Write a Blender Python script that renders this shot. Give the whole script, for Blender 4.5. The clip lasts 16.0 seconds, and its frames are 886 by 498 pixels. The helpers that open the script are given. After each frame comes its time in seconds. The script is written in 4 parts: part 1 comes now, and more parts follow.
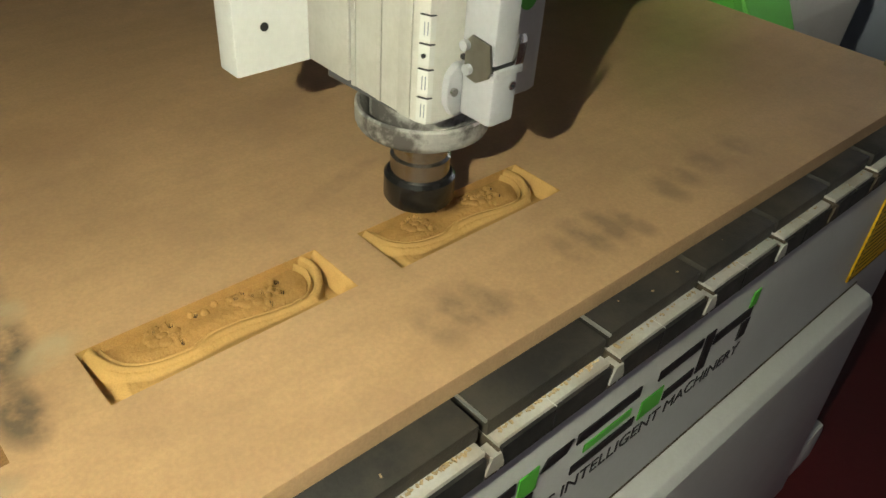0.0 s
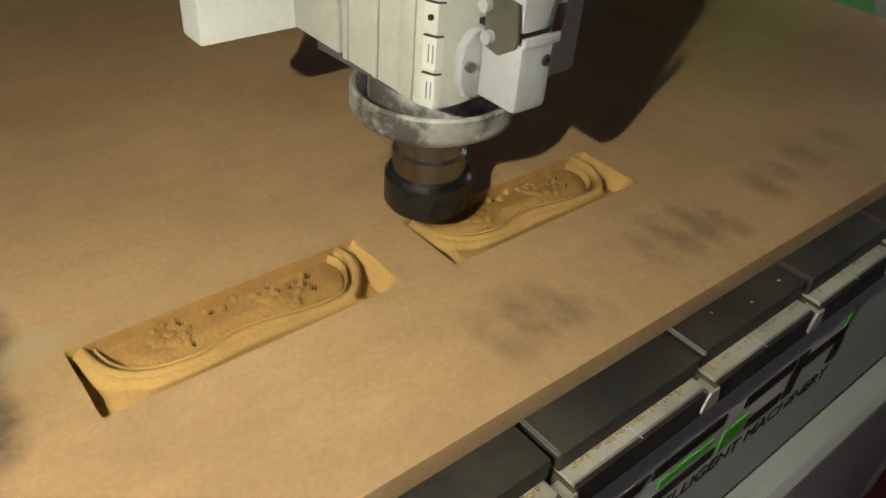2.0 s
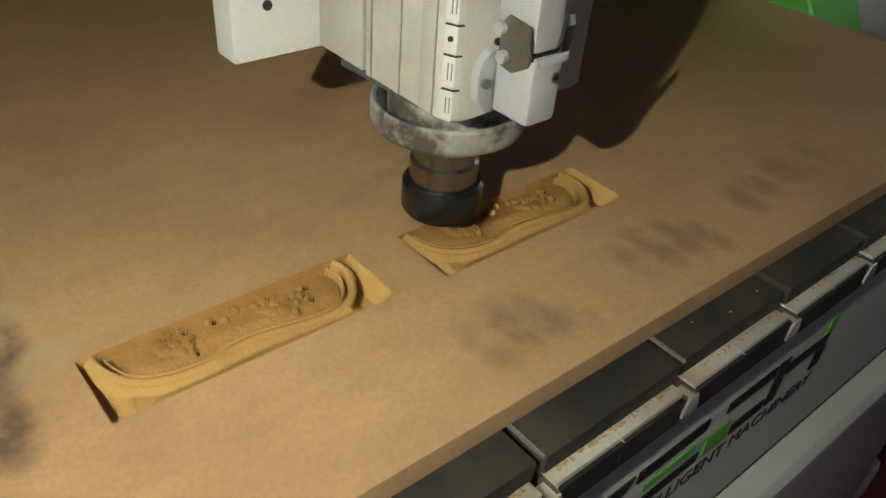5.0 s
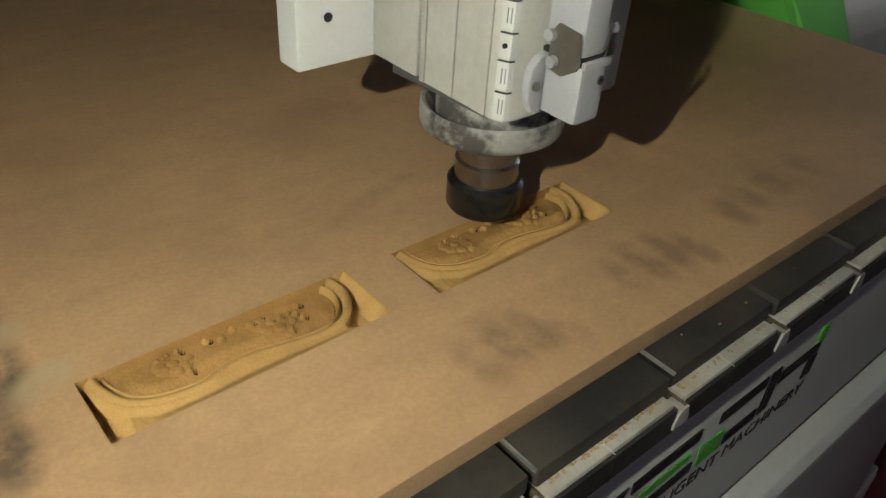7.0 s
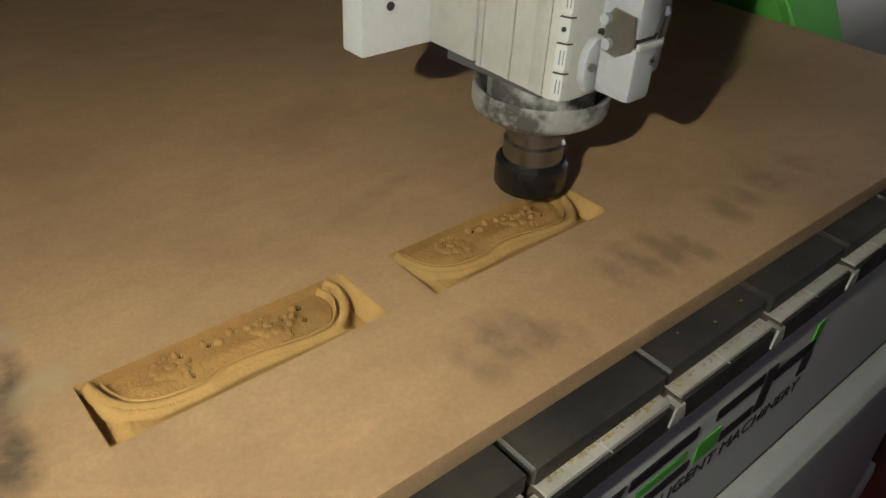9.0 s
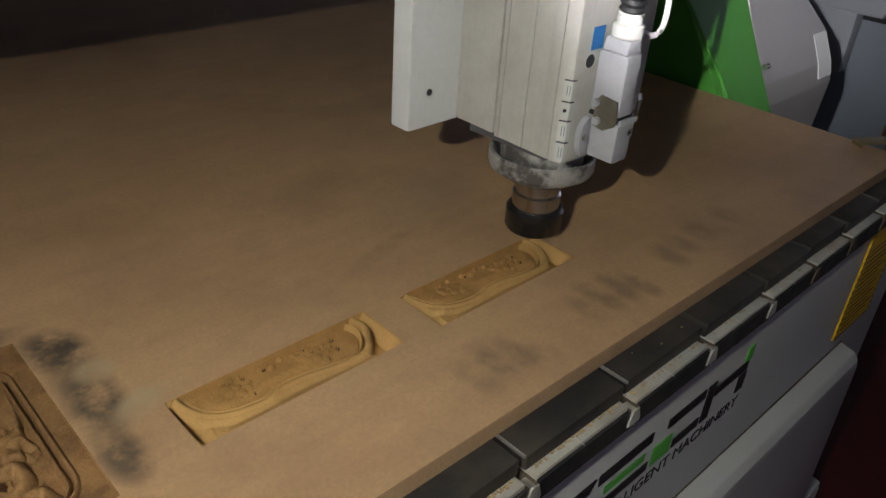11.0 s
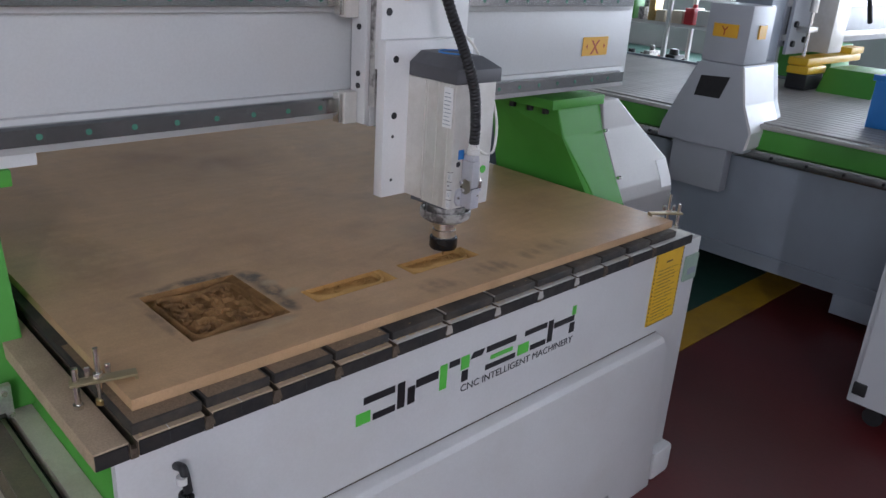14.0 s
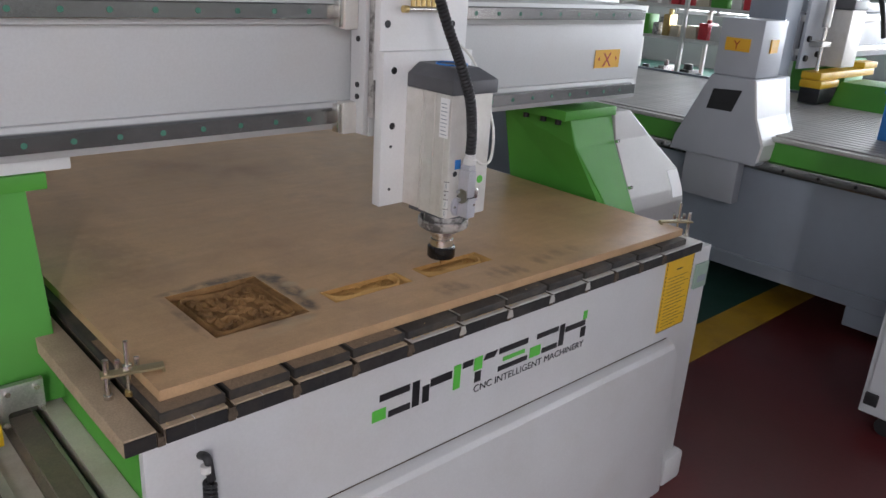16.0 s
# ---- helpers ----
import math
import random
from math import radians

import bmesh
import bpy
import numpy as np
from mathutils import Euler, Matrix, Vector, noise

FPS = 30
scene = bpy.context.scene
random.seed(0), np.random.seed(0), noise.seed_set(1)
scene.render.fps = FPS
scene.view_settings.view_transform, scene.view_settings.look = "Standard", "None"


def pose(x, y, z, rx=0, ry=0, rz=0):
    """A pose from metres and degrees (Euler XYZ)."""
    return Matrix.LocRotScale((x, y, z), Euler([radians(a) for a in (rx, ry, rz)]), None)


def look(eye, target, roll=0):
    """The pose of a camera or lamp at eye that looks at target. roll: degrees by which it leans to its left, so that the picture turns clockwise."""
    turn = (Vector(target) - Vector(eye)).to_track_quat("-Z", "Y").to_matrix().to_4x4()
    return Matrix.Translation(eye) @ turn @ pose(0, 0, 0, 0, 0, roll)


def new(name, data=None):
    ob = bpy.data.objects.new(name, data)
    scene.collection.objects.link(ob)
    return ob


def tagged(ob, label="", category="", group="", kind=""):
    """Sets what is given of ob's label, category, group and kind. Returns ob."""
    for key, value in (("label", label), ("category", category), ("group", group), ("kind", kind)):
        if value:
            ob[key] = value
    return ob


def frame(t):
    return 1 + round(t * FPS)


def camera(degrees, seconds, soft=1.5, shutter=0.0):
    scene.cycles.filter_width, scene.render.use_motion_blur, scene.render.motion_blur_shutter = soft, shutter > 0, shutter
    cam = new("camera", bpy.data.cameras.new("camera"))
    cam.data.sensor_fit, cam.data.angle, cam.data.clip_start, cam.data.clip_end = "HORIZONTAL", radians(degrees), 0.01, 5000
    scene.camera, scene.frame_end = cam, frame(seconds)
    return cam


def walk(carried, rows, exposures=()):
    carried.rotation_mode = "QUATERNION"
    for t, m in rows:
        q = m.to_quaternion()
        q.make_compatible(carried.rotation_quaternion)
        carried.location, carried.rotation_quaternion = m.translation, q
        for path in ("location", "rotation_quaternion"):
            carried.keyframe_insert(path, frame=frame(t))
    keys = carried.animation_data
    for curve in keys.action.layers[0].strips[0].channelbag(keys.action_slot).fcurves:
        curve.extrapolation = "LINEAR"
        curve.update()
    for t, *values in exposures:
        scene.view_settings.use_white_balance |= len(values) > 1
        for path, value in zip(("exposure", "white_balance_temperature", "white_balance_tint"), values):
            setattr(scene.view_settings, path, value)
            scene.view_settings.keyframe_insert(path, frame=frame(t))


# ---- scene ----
cam = camera(59.5, 16.0)
PATH = [
    (0, (0.474, -0.215, 1.226), (1.597, 0.924, 0.026), 4.5),
    (0.5, (0.5, -0.182, 1.156), (1.61, 0.957, -0.057), 3.9),
    (1, (0.506, -0.164, 1.124), (1.608, 0.981, -0.09), 3.5),
    (1.5, (0.508, -0.145, 1.155), (1.587, 1.027, -0.054), 4.8),
    (2, (0.507, -0.147, 1.159), (1.586, 1.041, -0.034), 5.0),
    (2.5, (0.511, -0.149, 1.161), (1.591, 1.036, -0.034), 5.3),
    (3, (0.51, -0.153, 1.164), (1.595, 1.031, -0.028), 5.3),
    (3.5, (0.506, -0.159, 1.166), (1.588, 1.033, -0.02), 4.8),
    (4, (0.501, -0.159, 1.169), (1.586, 1.034, -0.015), 5.2),
    (6.5, (0.498, -0.173, 1.187), (1.592, 1.036, 0.028), 4.1),
    (7, (0.499, -0.17, 1.188), (1.595, 1.038, 0.031), 4.1),
    (7.5, (0.5, -0.174, 1.188), (1.593, 1.042, 0.036), 3.7),
    (8, (0.5, -0.171, 1.187), (1.598, 1.04, 0.033), 3.7),
    (10.5, (0.465, -0.191, 1.213), (1.603, 1.003, 0.082), 3.7),
    (11, (0.388, -0.243, 1.264), (1.603, 0.962, 0.228), 4.0),
    (11.5, (0.267, -0.361, 1.337), (1.496, 0.876, 0.357), 2.9),
    (12, (0.173, -0.545, 1.375), (1.35, 0.78, 0.448), 2.4),
    (12.5, (0.072, -0.685, 1.397), (1.233, 0.673, 0.498), 2.2),
    (13, (-0.052, -0.791, 1.434), (1.188, 0.55, 0.619), 2.5),
    (13.5, (-0.157, -0.886, 1.456), (1.124, 0.447, 0.693), 3.4),
    (14, (-0.204, -0.938, 1.469), (1.106, 0.391, 0.748), 3.8),
    (14.5, (-0.23, -0.961, 1.471), (1.091, 0.366, 0.771), 4.3),
    (15, (-0.239, -0.969, 1.463), (1.062, 0.381, 0.767), 4.1),
    (15.5, (-0.24, -0.975, 1.464), (1.06, 0.375, 0.766), 4.0),
    (16, (-0.241, -0.978, 1.465), (1.049, 0.387, 0.778), 3.7),
]
# exposure: the clip's camera opens up once the hand lamp has gone
EXPOSURE = [(0, -3.05, 6700, 14), (1, -3.28, 6700, 15), (1.5, -3.62, 6650, 15), (2, -3.70, 6650, 17), (4, -3.75, 6550, 18), (6.5, -3.76, 6300, 20), (10.5, -3.76, 6200, 22), (11, -3.76, 6000, 27), (11.5, -3.36, 5850, 31), (12, -3.36, 5700, 36), (12.2, -2.4, 5500, 28), (12.5, -1.5, 5500, 21), (13, -0.87, 5600, 18), (13.5, -0.28, 5900, 16), (14, -0.13, 6000, 14), (14.5, -0.05, 6100, 13), (15, 0.02, 6350, 14), (16, 0.02, 6450, 14)]
walk(cam, [(t, look(eye, target, roll)) for t, eye, target, roll in PATH], EXPOSURE)

# ---------------------------------------------------------------- light
world = bpy.data.worlds.new("world")
scene.world = world
world.use_nodes = True
wn = world.node_tree
sky = wn.nodes.new("ShaderNodeTexSky")
sky.sky_type = "NISHITA"
sky.sun_disc = False
sky.sun_elevation, sky.sun_rotation = radians(40), radians(200)
wn.links.new(sky.outputs[0], wn.nodes["Background"].inputs[0])
wn.nodes["Background"].inputs[1].default_value = 0.12

# hall: inner faces of the walls, and the ceiling
HX0, HX1, HY0, HY1, HZ = -5.0, 13.0, -4.0, 8.0, 4.6


def window_light(name, x, y, z, sx, sz, turn, watts, colour=(0.97, 0.95, 1.0)):
    """Daylight that enters by a window: an area lamp in its opening."""
    data = bpy.data.lights.new(name, "AREA")
    data.shape, data.size, data.size_y, data.energy, data.color = "RECTANGLE", sx, sz, watts, colour
    ob = new(name, data)
    ob.matrix_world = pose(x, y, z, 90, 0, turn)
    return ob


# ---------------------------------------------------------------- materials
def mat(name, base, rough=0.5, metal=0.0, var=0.12, scale=6.0, fine=0.0, fine_scale=200.0, bump=0.0, bump_scale=120.0,
        stain=None, stain_amount=0.0, stain_scale=2.0, coat=0.0, emit=None, emit_strength=0.0, rough_var=0.12, blobs=(), streak=0.0, stain_span=(0.48, 0.72), drag_scale=(1.2, 16, 16), sheen=0.5):
    """A painted, wooden or metal surface: broad and fine variation of its colour, its gloss and its relief."""
    m = bpy.data.materials.new(name)
    m.use_nodes = True
    n, l = m.node_tree.nodes, m.node_tree.links
    b = n["Principled BSDF"]
    tc = n.new("ShaderNodeTexCoord")
    info = n.new("ShaderNodeObjectInfo")

    def noise_at(s, detail=4.0, rough_=0.55):
        t = n.new("ShaderNodeTexNoise")
        t.inputs["Scale"].default_value, t.inputs["Detail"].default_value, t.inputs["Roughness"].default_value = s, detail, rough_
        l.new(tc.outputs["Object"], t.inputs["Vector"])
        return t

    def mix(kind, fac, a, c):
        x = n.new("ShaderNodeMix")
        x.data_type, x.blend_type = "RGBA", kind
        for sock, v in ((x.inputs[0], fac), (x.inputs[6], a), (x.inputs[7], c)):
            if isinstance(v, bpy.types.NodeSocket):
                l.new(v, sock)
            else:
                sock.default_value = v if not isinstance(v, tuple) else (*v[:3], 1)
        return x.outputs[2]

    def ramp(src, lo, hi, a=0.0, c=1.0):
        r = n.new("ShaderNodeMapRange")
        r.inputs[1].default_value, r.inputs[2].default_value, r.inputs[3].default_value, r.inputs[4].default_value = lo, hi, a, c
        l.new(src, r.inputs[0])
        return r.outputs[0]

    broad = noise_at(scale)
    dark = tuple(v * (1 - var) for v in base)
    light = tuple(min(1, v * (1 + var)) for v in base)
    colour = mix("MIX", ramp(broad.outputs[0], 0.3, 0.7), dark, light)
    if fine:
        f = noise_at(fine_scale, 2.0)
        colour = mix("MULTIPLY", fine, colour, mix("MIX", ramp(f.outputs[0], 0.35, 0.65), (0.45, 0.45, 0.45), (1.35, 1.35, 1.35)))
    if stain:
        s = noise_at(stain_scale, 6.0, 0.65)
        colour = mix("MIX", ramp(s.outputs[0], *stain_span, 0, stain_amount), colour, stain)
    if streak:                                   # faint drag marks along the length, and a mottle of dust
        long_ = n.new("ShaderNodeMapping")
        long_.inputs["Scale"].default_value, long_.inputs["Rotation"].default_value = drag_scale, (0, 0, radians(6))
        l.new(tc.outputs["Object"], long_.inputs["Vector"])
        drag = noise_at(2.2, 5.0, 0.6)
        l.new(long_.outputs[0], drag.inputs["Vector"])
        colour = mix("MULTIPLY", streak, colour, mix("MIX", ramp(drag.outputs[0], 0.36, 0.64), (0.62, 0.60, 0.58), (1.28, 1.28, 1.30)))
        colour = mix("MULTIPLY", streak, colour, mix("MIX", ramp(noise_at(34, 5.0, 0.7).outputs[0], 0.36, 0.64), (0.72, 0.70, 0.68), (1.2, 1.2, 1.22)))
    if blobs:
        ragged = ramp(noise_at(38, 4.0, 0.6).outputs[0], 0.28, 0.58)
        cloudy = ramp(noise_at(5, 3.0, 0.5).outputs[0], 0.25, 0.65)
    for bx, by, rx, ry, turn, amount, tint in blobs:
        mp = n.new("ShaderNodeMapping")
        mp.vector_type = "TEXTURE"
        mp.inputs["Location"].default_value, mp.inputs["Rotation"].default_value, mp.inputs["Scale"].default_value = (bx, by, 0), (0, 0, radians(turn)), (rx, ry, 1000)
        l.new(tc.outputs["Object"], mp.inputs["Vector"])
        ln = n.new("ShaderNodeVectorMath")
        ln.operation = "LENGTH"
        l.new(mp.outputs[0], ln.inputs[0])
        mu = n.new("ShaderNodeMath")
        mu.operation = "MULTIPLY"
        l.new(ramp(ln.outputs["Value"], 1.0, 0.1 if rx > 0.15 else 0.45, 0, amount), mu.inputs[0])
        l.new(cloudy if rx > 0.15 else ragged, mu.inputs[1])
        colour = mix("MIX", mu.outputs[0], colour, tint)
    own = n.new("ShaderNodeHueSaturation")
    l.new(colour, own.inputs["Color"])
    l.new(ramp(info.outputs["Random"], 0, 1, 0.95, 1.05), own.inputs["Value"])
    l.new(own.outputs[0], b.inputs["Base Color"])
    b.inputs["Metallic"].default_value = metal
    b.inputs["Specular IOR Level"].default_value = sheen
    l.new(ramp(noise_at(scale * 3).outputs[0], 0.15, 0.85, max(0.03, rough - rough_var), min(1, rough + rough_var)), b.inputs["Roughness"])
    b.inputs["Coat Weight"].default_value = coat
    if bump:
        bp = n.new("ShaderNodeBump")
        bp.inputs["Strength"].default_value, bp.inputs["Distance"].default_value = bump, 0.002
        l.new(noise_at(bump_scale, 3.0).outputs[0], bp.inputs["Height"])
        l.new(bp.outputs[0], b.inputs["Normal"])
    if emit:
        b.inputs["Emission Color"].default_value = (*emit, 1)
        b.inputs["Emission Strength"].default_value = emit_strength
    return m


SOOT, SMUDGE, PALE, BROWN, DARK_BROWN = (0.085, 0.062, 0.045), (0.165, 0.110, 0.068), (0.52, 0.40, 0.24), (0.30, 0.165, 0.075), (0.235, 0.125, 0.058)
# finger marks, soot, blown dust and broad brown and pale patches on the sheet, from its middle: place, half sizes,
# turn, amount, tint
MARKS = [(px - 0.88, py - 1.2, *more) for px, py, *more in (
    (0.772, 0.086, 0.0182, 0.0330, 3, 0.40, SMUDGE), (0.796, 0.088, 0.0156, 0.0374, -2, 0.59, SMUDGE), (0.821, 0.082, 0.0169, 0.0352, 1, 0.57, SMUDGE), (0.842, 0.071, 0.0156, 0.0286, -2, 0.33, SMUDGE),
    (0.925, 0.090, 0.0156, 0.0308, 3, 0.40, SMUDGE), (0.953, 0.094, 0.0182, 0.0352, 3, 0.59, SMUDGE), (0.980, 0.090, 0.0156, 0.0374, -2, 0.59, SMUDGE), (1.003, 0.080, 0.0156, 0.0330, 3, 0.53, SMUDGE),
    (1.078, 0.098, 0.0208, 0.0330, 0, 0.48, SMUDGE), (1.110, 0.100, 0.0182, 0.0308, 5, 0.42, SMUDGE), (1.154, 0.104, 0.0234, 0.0286, 0, 0.42, SMUDGE), (1.215, 0.106, 0.0234, 0.0264, 0, 0.33, SMUDGE),
    (0.518, 0.335, 0.030, 0.042, 20, 1.0, SOOT), (0.520, 0.255, 0.026, 0.050, 0, 0.95, SOOT), (0.512, 0.185, 0.020, 0.036, 0, 0.8, SOOT), (0.430, 0.380, 0.095, 0.020, 0, 0.9, SOOT),
    (0.330, 0.376, 0.050, 0.014, 0, 0.6, SOOT), (0.294, 0.260, 0.012, 0.11, 0, 0.5, SOOT), (0.440, 0.143, 0.075, 0.014, -4, 0.6, SOOT),
    (0.520, 0.300, 0.026, 0.080, 0, 0.40, SOOT), (0.510, 0.200, 0.020, 0.050, 0, 0.35, SOOT), (0.533, 0.290, 0.020, 0.020, 0, 0.9, PALE), (0.545, 0.232, 0.030, 0.018, 20, 0.8, PALE), (0.455, 0.135, 0.050, 0.018, 0, 0.7, PALE), (0.400, 0.120, 0.05, 0.02, 0, 0.4, PALE),
    (0.660, 0.260, 0.16, 0.012, 22, 0.10, SOOT), (0.830, 0.290, 0.10, 0.012, 18, 0.14, SOOT), (0.80, 1.20, 0.40, 0.30, 30, 0.85, DARK_BROWN), (1.40, 0.28, 0.22, 0.16, 20, 0.55, BROWN), (0.30, 0.62, 0.10, 0.30, 0, 0.35, BROWN), (0.62, 0.52, 0.20, 0.10, 10, 0.35, BROWN), (1.15, 0.55, 0.30, 0.16, -8, 0.35, PALE), (0.95, 0.36, 0.16, 0.06, 12, 0.30, PALE))]

M = {
    "mdf": mat("fibreboard", (0.560, 0.352, 0.183), 0.40, sheen=0.6, rough_var=0.06, var=0.10, scale=5, streak=0.12, fine=0.12, fine_scale=300, bump=0.10, bump_scale=420, stain=(0.33, 0.21, 0.125), stain_amount=0.6, stain_scale=4.5, blobs=MARKS),
    "mdf_dark": mat("dusty carved fibreboard", (0.300, 0.165, 0.068), 0.9, sheen=0.08, var=0.30, scale=16, fine=0.25, fine_scale=600, bump=0.4, bump_scale=900, stain=(0.08, 0.045, 0.025), stain_amount=0.75, stain_scale=24),
    "dusty_profile": mat("dust-covered aluminium", (0.40, 0.30, 0.20), 0.7, 0.05, var=0.15, scale=14, fine=0.25, fine_scale=300, bump=0.2, bump_scale=300),
    "strap": mat("dull gold-passivated steel", (0.40, 0.33, 0.19), 0.42, 0.7, var=0.2, scale=60, stain=(0.3, 0.24, 0.15), stain_amount=0.6, stain_scale=60),
    "slot_dust": mat("dusty slot metal", (0.095, 0.070, 0.047), 0.75, 0.1, var=0.3, scale=40, fine=0.4, fine_scale=400),
    "mdf_cut": mat("freshly cut fibreboard", (0.500, 0.300, 0.108), 0.92, sheen=0.06, var=0.14, scale=18, fine=0.12, fine_scale=700, bump=0.2, bump_scale=900),
    "mdf_field_shade": mat("fuzzy sunk field of the cut", (0.430, 0.240, 0.082), 0.95, sheen=0.04, var=0.16, scale=40, fine=0.2, fine_scale=900, bump=0.35, bump_scale=900),
    "scorched": mat("scorched fibreboard", (0.055, 0.030, 0.016), 0.95, var=0.4, scale=120, sheen=0.05),
    "mdf_edge": mat("fibreboard edge", (0.45, 0.285, 0.15), 0.8, var=0.12, scale=14, fine=0.12, fine_scale=350, bump=0.25, bump_scale=350),
    "grey_paint": mat("light grey machine paint", (0.53, 0.535, 0.53), 0.42, var=0.05, scale=3, fine=0.05, bump=0.12, bump_scale=260, stain=(0.40, 0.37, 0.32), stain_amount=0.25, stain_scale=3),
    "white_paint": mat("white machine paint", (0.71, 0.71, 0.70), 0.38, var=0.04, scale=3, fine=0.04, bump=0.10, bump_scale=240, stain=(0.5, 0.46, 0.4), stain_amount=0.2, stain_scale=4),
    "panel_paint": mat("pale grey panel paint", (0.585, 0.585, 0.58), 0.38, var=0.04, scale=3, fine=0.04, bump=0.10, bump_scale=240, stain=(0.48, 0.45, 0.40), stain_amount=0.25, stain_scale=4),
    "cover_paint": mat("silver-grey cover paint", (0.46, 0.445, 0.43), 0.42, 0.25, var=0.05, scale=3, fine=0.05, bump=0.10, bump_scale=260, stain=(0.40, 0.37, 0.33), stain_amount=0.25, stain_scale=5),
    "mid_grey": mat("grey machine paint", (0.265, 0.30, 0.345), 0.45, var=0.06, scale=3, bump=0.1, bump_scale=260, stain=(0.2, 0.2, 0.2), stain_amount=0.3),
    "green": mat("green machine paint", (0.072, 0.315, 0.038), 0.52, var=0.07, scale=4, bump=0.12, bump_scale=260, stain=(0.09, 0.25, 0.05), stain_amount=0.3, stain_scale=5),
    "alu": mat("cast aluminium", (0.56, 0.55, 0.52), 0.42, 0.85, var=0.10, scale=12, fine=0.2, fine_scale=300, bump=0.15, bump_scale=300),
    "alu_body": mat("anodised aluminium", (0.64, 0.62, 0.575), 0.40, 0.30, var=0.06, scale=9, fine=0.05, fine_scale=260, bump=0.05, bump_scale=400, stain=(0.40, 0.37, 0.31), stain_amount=0.45, stain_scale=9, streak=0.10, drag_scale=(14, 14, 0.8)),
    "latch_steel": mat("dull latch steel", (0.30, 0.28, 0.24), 0.4, 0.8, var=0.15, scale=60),
    "bright_lip": mat("wiped aluminium edge", (0.62, 0.61, 0.59), 0.35, 0.8, var=0.05, scale=30),
    "sage": mat("sage green paint", (0.24, 0.33, 0.26), 0.45, var=0.08, scale=12),
    "steel": mat("bright steel", (0.72, 0.69, 0.64), 0.24, 1.0, var=0.05, scale=30, rough_var=0.03),
    "dusty_steel": mat("dust-covered steel", (0.50, 0.485, 0.46), 0.5, 0.35, var=0.2, scale=25, fine=0.12, fine_scale=300, stain=(0.10, 0.09, 0.085), stain_amount=0.95, stain_scale=30, stain_span=(0.44, 0.60)),
    "rail": mat("dark rail steel", (0.34, 0.34, 0.335), 0.22, 0.95, var=0.12, scale=9, fine=0.12, stain=(0.22, 0.19, 0.15), stain_amount=0.15, stain_scale=3, rough_var=0.04),
    "rail_dusty": mat("dust-covered rail steel", (0.20, 0.165, 0.125), 0.5, 0.3, var=0.2, scale=14, fine=0.2, fine_scale=300, stain=(0.30, 0.23, 0.15), stain_amount=0.5, stain_scale=9),
    "ledge": mat("dusty cream paint", (0.64, 0.585, 0.49), 0.5, var=0.08, scale=8, fine=0.10, fine_scale=300, stain=(0.42, 0.33, 0.23), stain_amount=0.5, stain_scale=9),
    "brass": mat("gold-passivated steel", (0.62, 0.46, 0.20), 0.32, 0.95, var=0.15, scale=40),
    "black": mat("black plastic", (0.014, 0.014, 0.015), 0.55, var=0.2, scale=20, fine=0.2, bump=0.15, bump_scale=300),
    "nut": mat("black oxide steel", (0.016, 0.015, 0.015), 0.24, 0.2, var=0.1, scale=40, rough_var=0.03),
    "plate": mat("black phenolic plate", (0.024, 0.022, 0.021), 0.55, var=0.25, scale=9, fine=0.25, fine_scale=260, bump=0.2, bump_scale=420, stain=(0.115, 0.092, 0.064), stain_amount=0.7, stain_scale=11, stain_span=(0.42, 0.75)),
    "profile": mat("table profile aluminium", (0.51, 0.49, 0.46), 0.42, 0.2, var=0.10, scale=25, fine=0.1, fine_scale=260, stain=(0.42, 0.33, 0.22), stain_amount=0.6, stain_scale=12),
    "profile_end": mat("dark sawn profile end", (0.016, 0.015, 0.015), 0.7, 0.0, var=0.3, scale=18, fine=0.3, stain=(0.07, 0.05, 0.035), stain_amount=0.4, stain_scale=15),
    "dust_film": mat("film of wood dust", (0.25, 0.175, 0.11), 0.9, var=0.2, scale=30, fine=0.5, fine_scale=420, bump=0.4, bump_scale=420, stain=(0.10, 0.075, 0.05), stain_amount=0.7, stain_scale=30),
    "dust": mat("wood dust", (0.50, 0.37, 0.21), 0.95, var=0.15, scale=40, fine=0.4, fine_scale=600, bump=0.5, bump_scale=700),
    "cap": mat("dark grey plastic", (0.085, 0.085, 0.092), 0.48, var=0.08, scale=12, bump=0.1),
    "connector": mat("grey die-cast connector", (0.44, 0.44, 0.47), 0.42, 0.1, var=0.06, scale=20, fine=0.05, stain=(0.42, 0.39, 0.35), stain_amount=0.25, stain_scale=30),
    "sticker": mat("white sticker", (0.64, 0.63, 0.60), 0.5, var=0.04),
    "bright_white": mat("bright white plastic", (0.84, 0.84, 0.83), 0.4, var=0.03),
    "ink": mat("black ink", (0.012, 0.012, 0.014), 0.45, var=0.1),
    "logo_green": mat("green vinyl", (0.10, 0.50, 0.06), 0.4, var=0.05),
    "yellow": mat("yellow vinyl", (0.72, 0.43, 0.015), 0.45, var=0.06, scale=12),
    "orange": mat("orange sticker", (0.78, 0.42, 0.03), 0.45, var=0.05),
    "red_ink": mat("red ink", (0.42, 0.04, 0.015), 0.5, var=0.05),
    "floor": mat("red floor paint", (0.092, 0.0140, 0.0150), 0.36, var=0.16, scale=1.6, fine=0.12, fine_scale=60, bump=0.12, bump_scale=70, stain=(0.06, 0.02, 0.02), stain_amount=0.5, stain_scale=1.2, rough_var=0.05),
